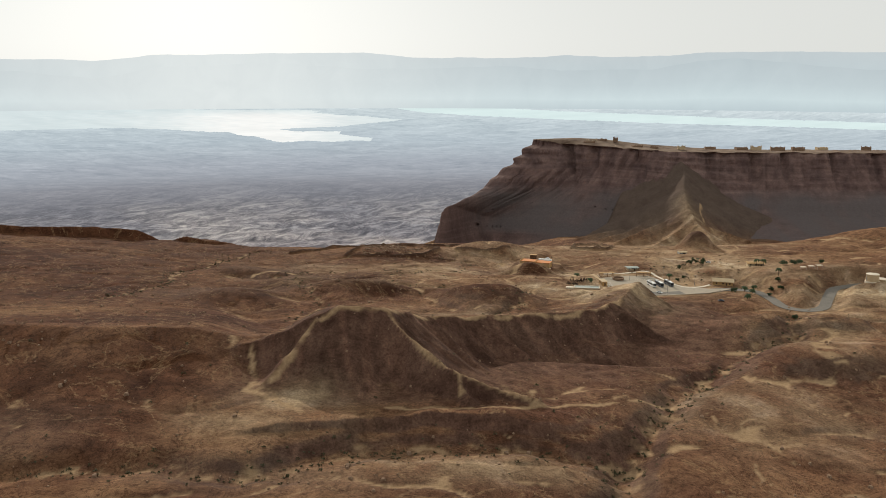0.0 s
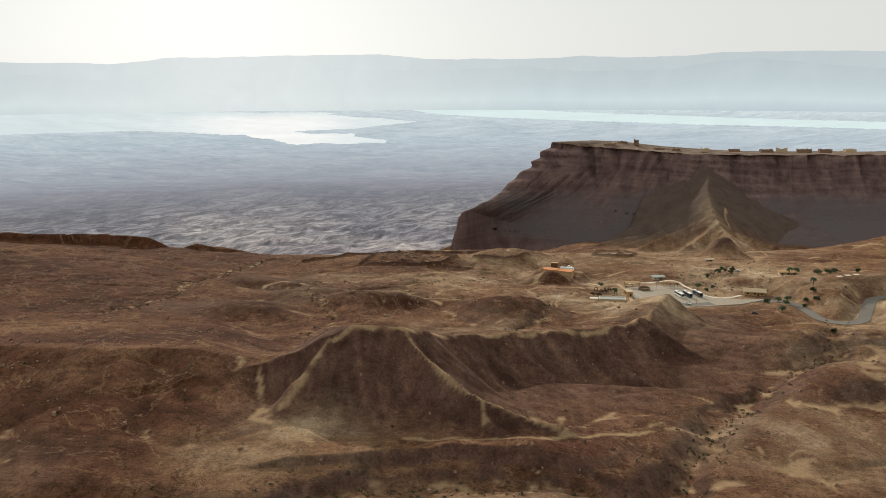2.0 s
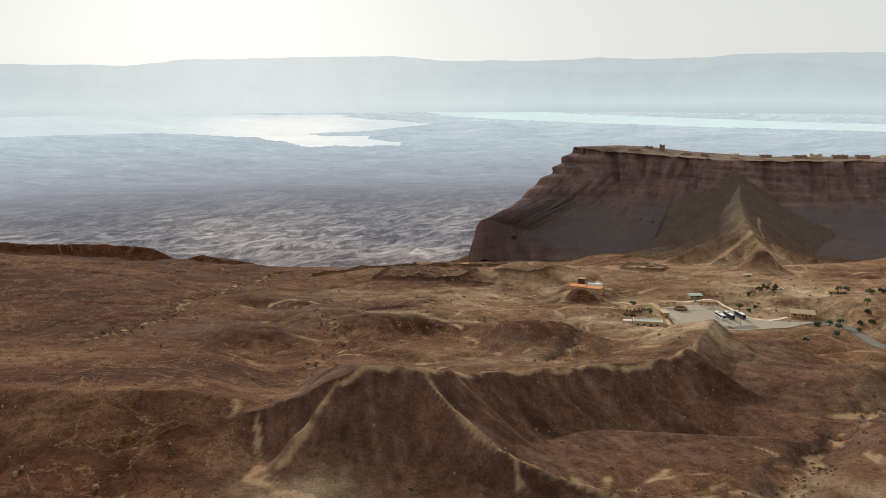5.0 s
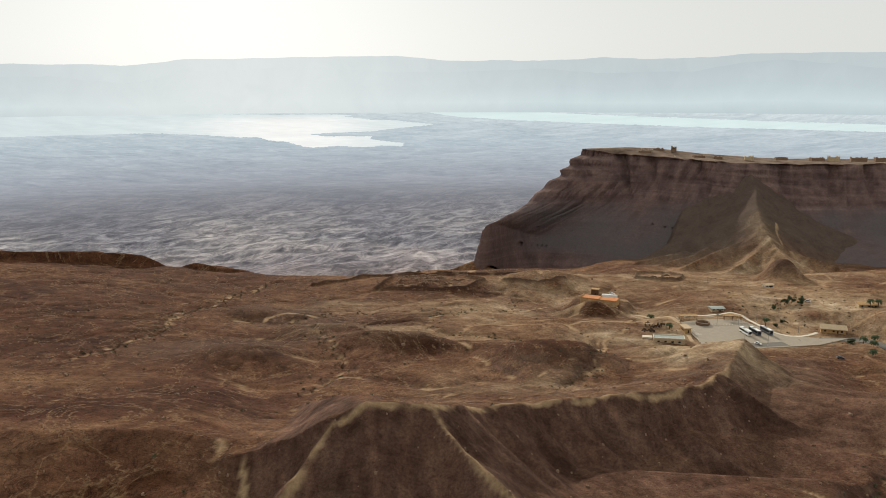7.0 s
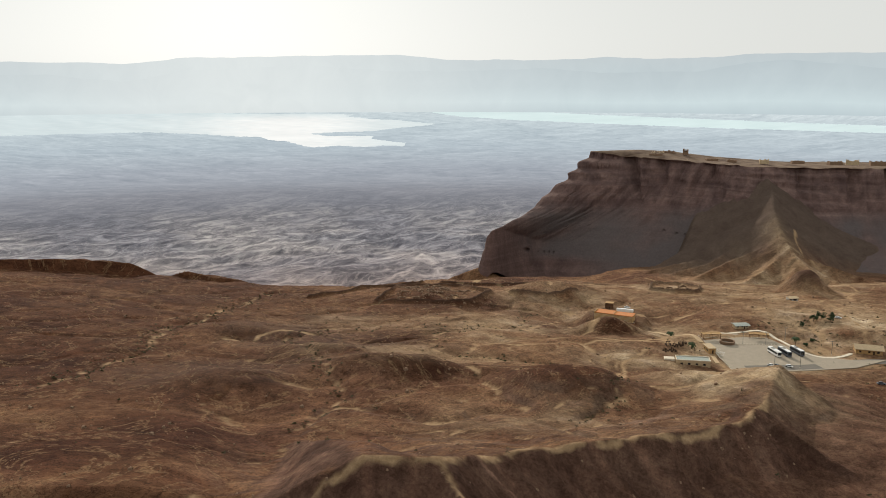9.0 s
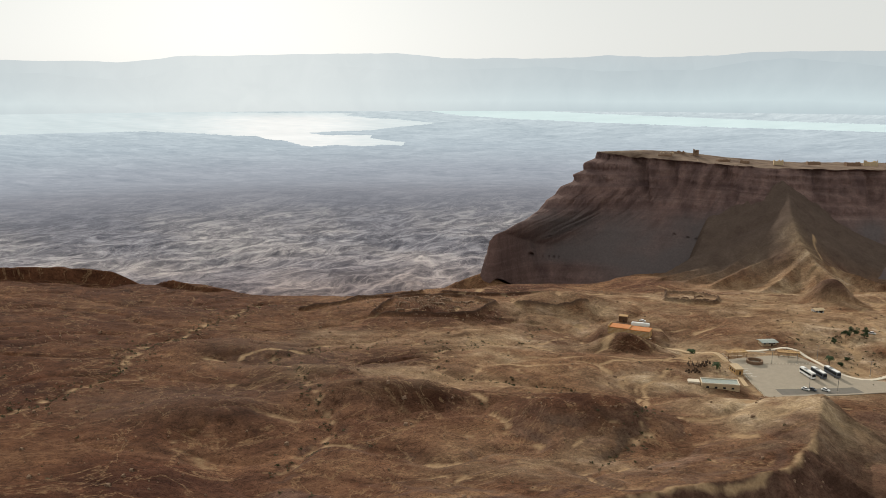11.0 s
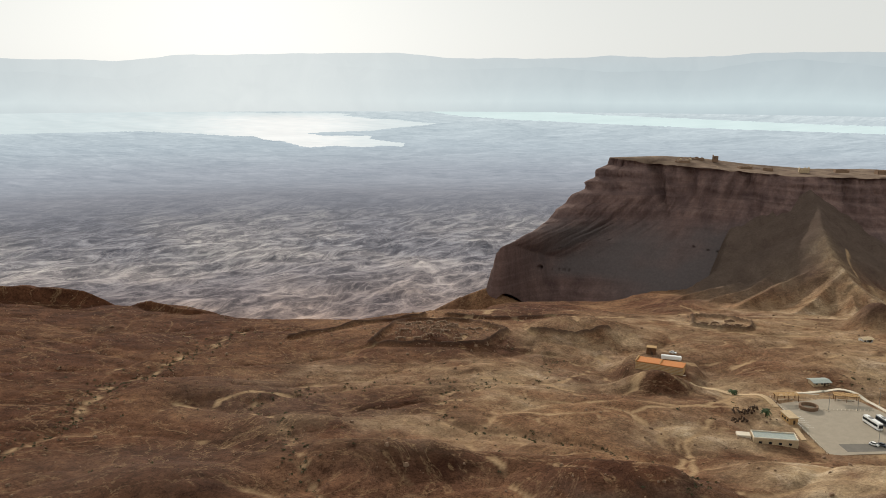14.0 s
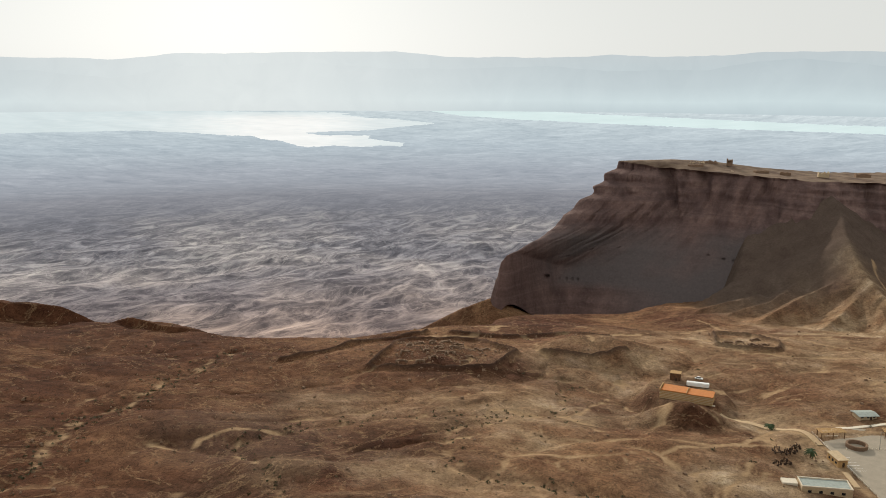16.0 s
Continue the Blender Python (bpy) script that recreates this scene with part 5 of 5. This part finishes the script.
for n, (x, y, w, d, h) in enumerate(SUMMIT):
    ruin(x, y, -96.5 + (5 if 230 < x < 310 and y > 1235 else 0), w, d, h, -25 + 9 * (n % 4), STONE if n % 3 else SAND, "roofless ruin of pale rough stone walls" if n % 3 == 0 else "roofless ruin of brown rough stone walls", 700 + n)
# low hut footings inside the old camps
rnd_camp = random.Random(41)
for n, (x, y) in enumerate([(-44 + 9.5 * (i % 6) + 2 * (i // 6), 779 + 12 * (i // 6)) for i in range(22)] + [(174 + 9 * (i % 3), 834 + 13 * (i // 3)) for i in range(6)]):
    if rnd_camp.random() < 0.2:
        continue
    x, y = x + rnd_camp.uniform(-2.5, 2.5), y + rnd_camp.uniform(-3, 3)
    hut = empty("hut_footing", x, y, rnd_camp.uniform(-30, 30), label="low broken stone footing of an old hut", category="ruin", group="hut footings in the camps")
    w, d = rnd_camp.uniform(3.5, 6.5), rnd_camp.uniform(3, 4.5)
    for ax, ay, bx, by in ((-w / 2, d / 2, w / 2, d / 2), (-w / 2, -d / 2, -w / 2, d / 2), (w / 2, -d / 2, w / 2, d / 2))[:rnd_camp.choice((2, 3, 3))]:
        part("wall", broken_wall(ax, ay, bx, by, 0.8, 1.5, rnd_camp), STONE, hut)
keep = empty("ruined_tower", 304, 1252, -20, -92, "square broken stone tower standing on the summit", "tower")
part("wall", boxes((-2.6, 0, 0, 1.4, 6.5, 8.0), (2.6, 0, 0, 1.4, 6.5, 7.0), (0, 2.6, 0, 5, 1.2, 5.6), (0, -2.6, 0, 5, 1.2, 4.2)), STONE, keep)
part("lintel", boxes((0, -2.6, 6.2, 6.2, 1.2, 1.0)), STONE, keep)


# ---- fence, kerb stones ----
fence = empty("fence", 152.3, 636, 0, -159.75, "low steel and timber fence along the car park edge", "fence")
for i in range(25):
    part("post", boxes((0.03 * i - 0.3, -34 + i * 2.9, -0.3, 0.12, 0.12, 1.5)), BROWN, fence)
for zz in (0.5, 1.0):
    part("rail", boxes((0, 0.8, zz, 0.07, 69.6, 0.09, -0.0103)), KERB, fence)
for i in range(20):
    b = empty("bollard", 161 + i * 1.9, 654.5 - 0.05 * i, 17 * i, -159.75, "low pale stone bollard on the paving", "bollard", "bollards")
    part("stone", rounded((0, 0, 0, 0.5, 0.5, 0.6, 0, 0.8), r=0.08, seg=1), KERB, b)
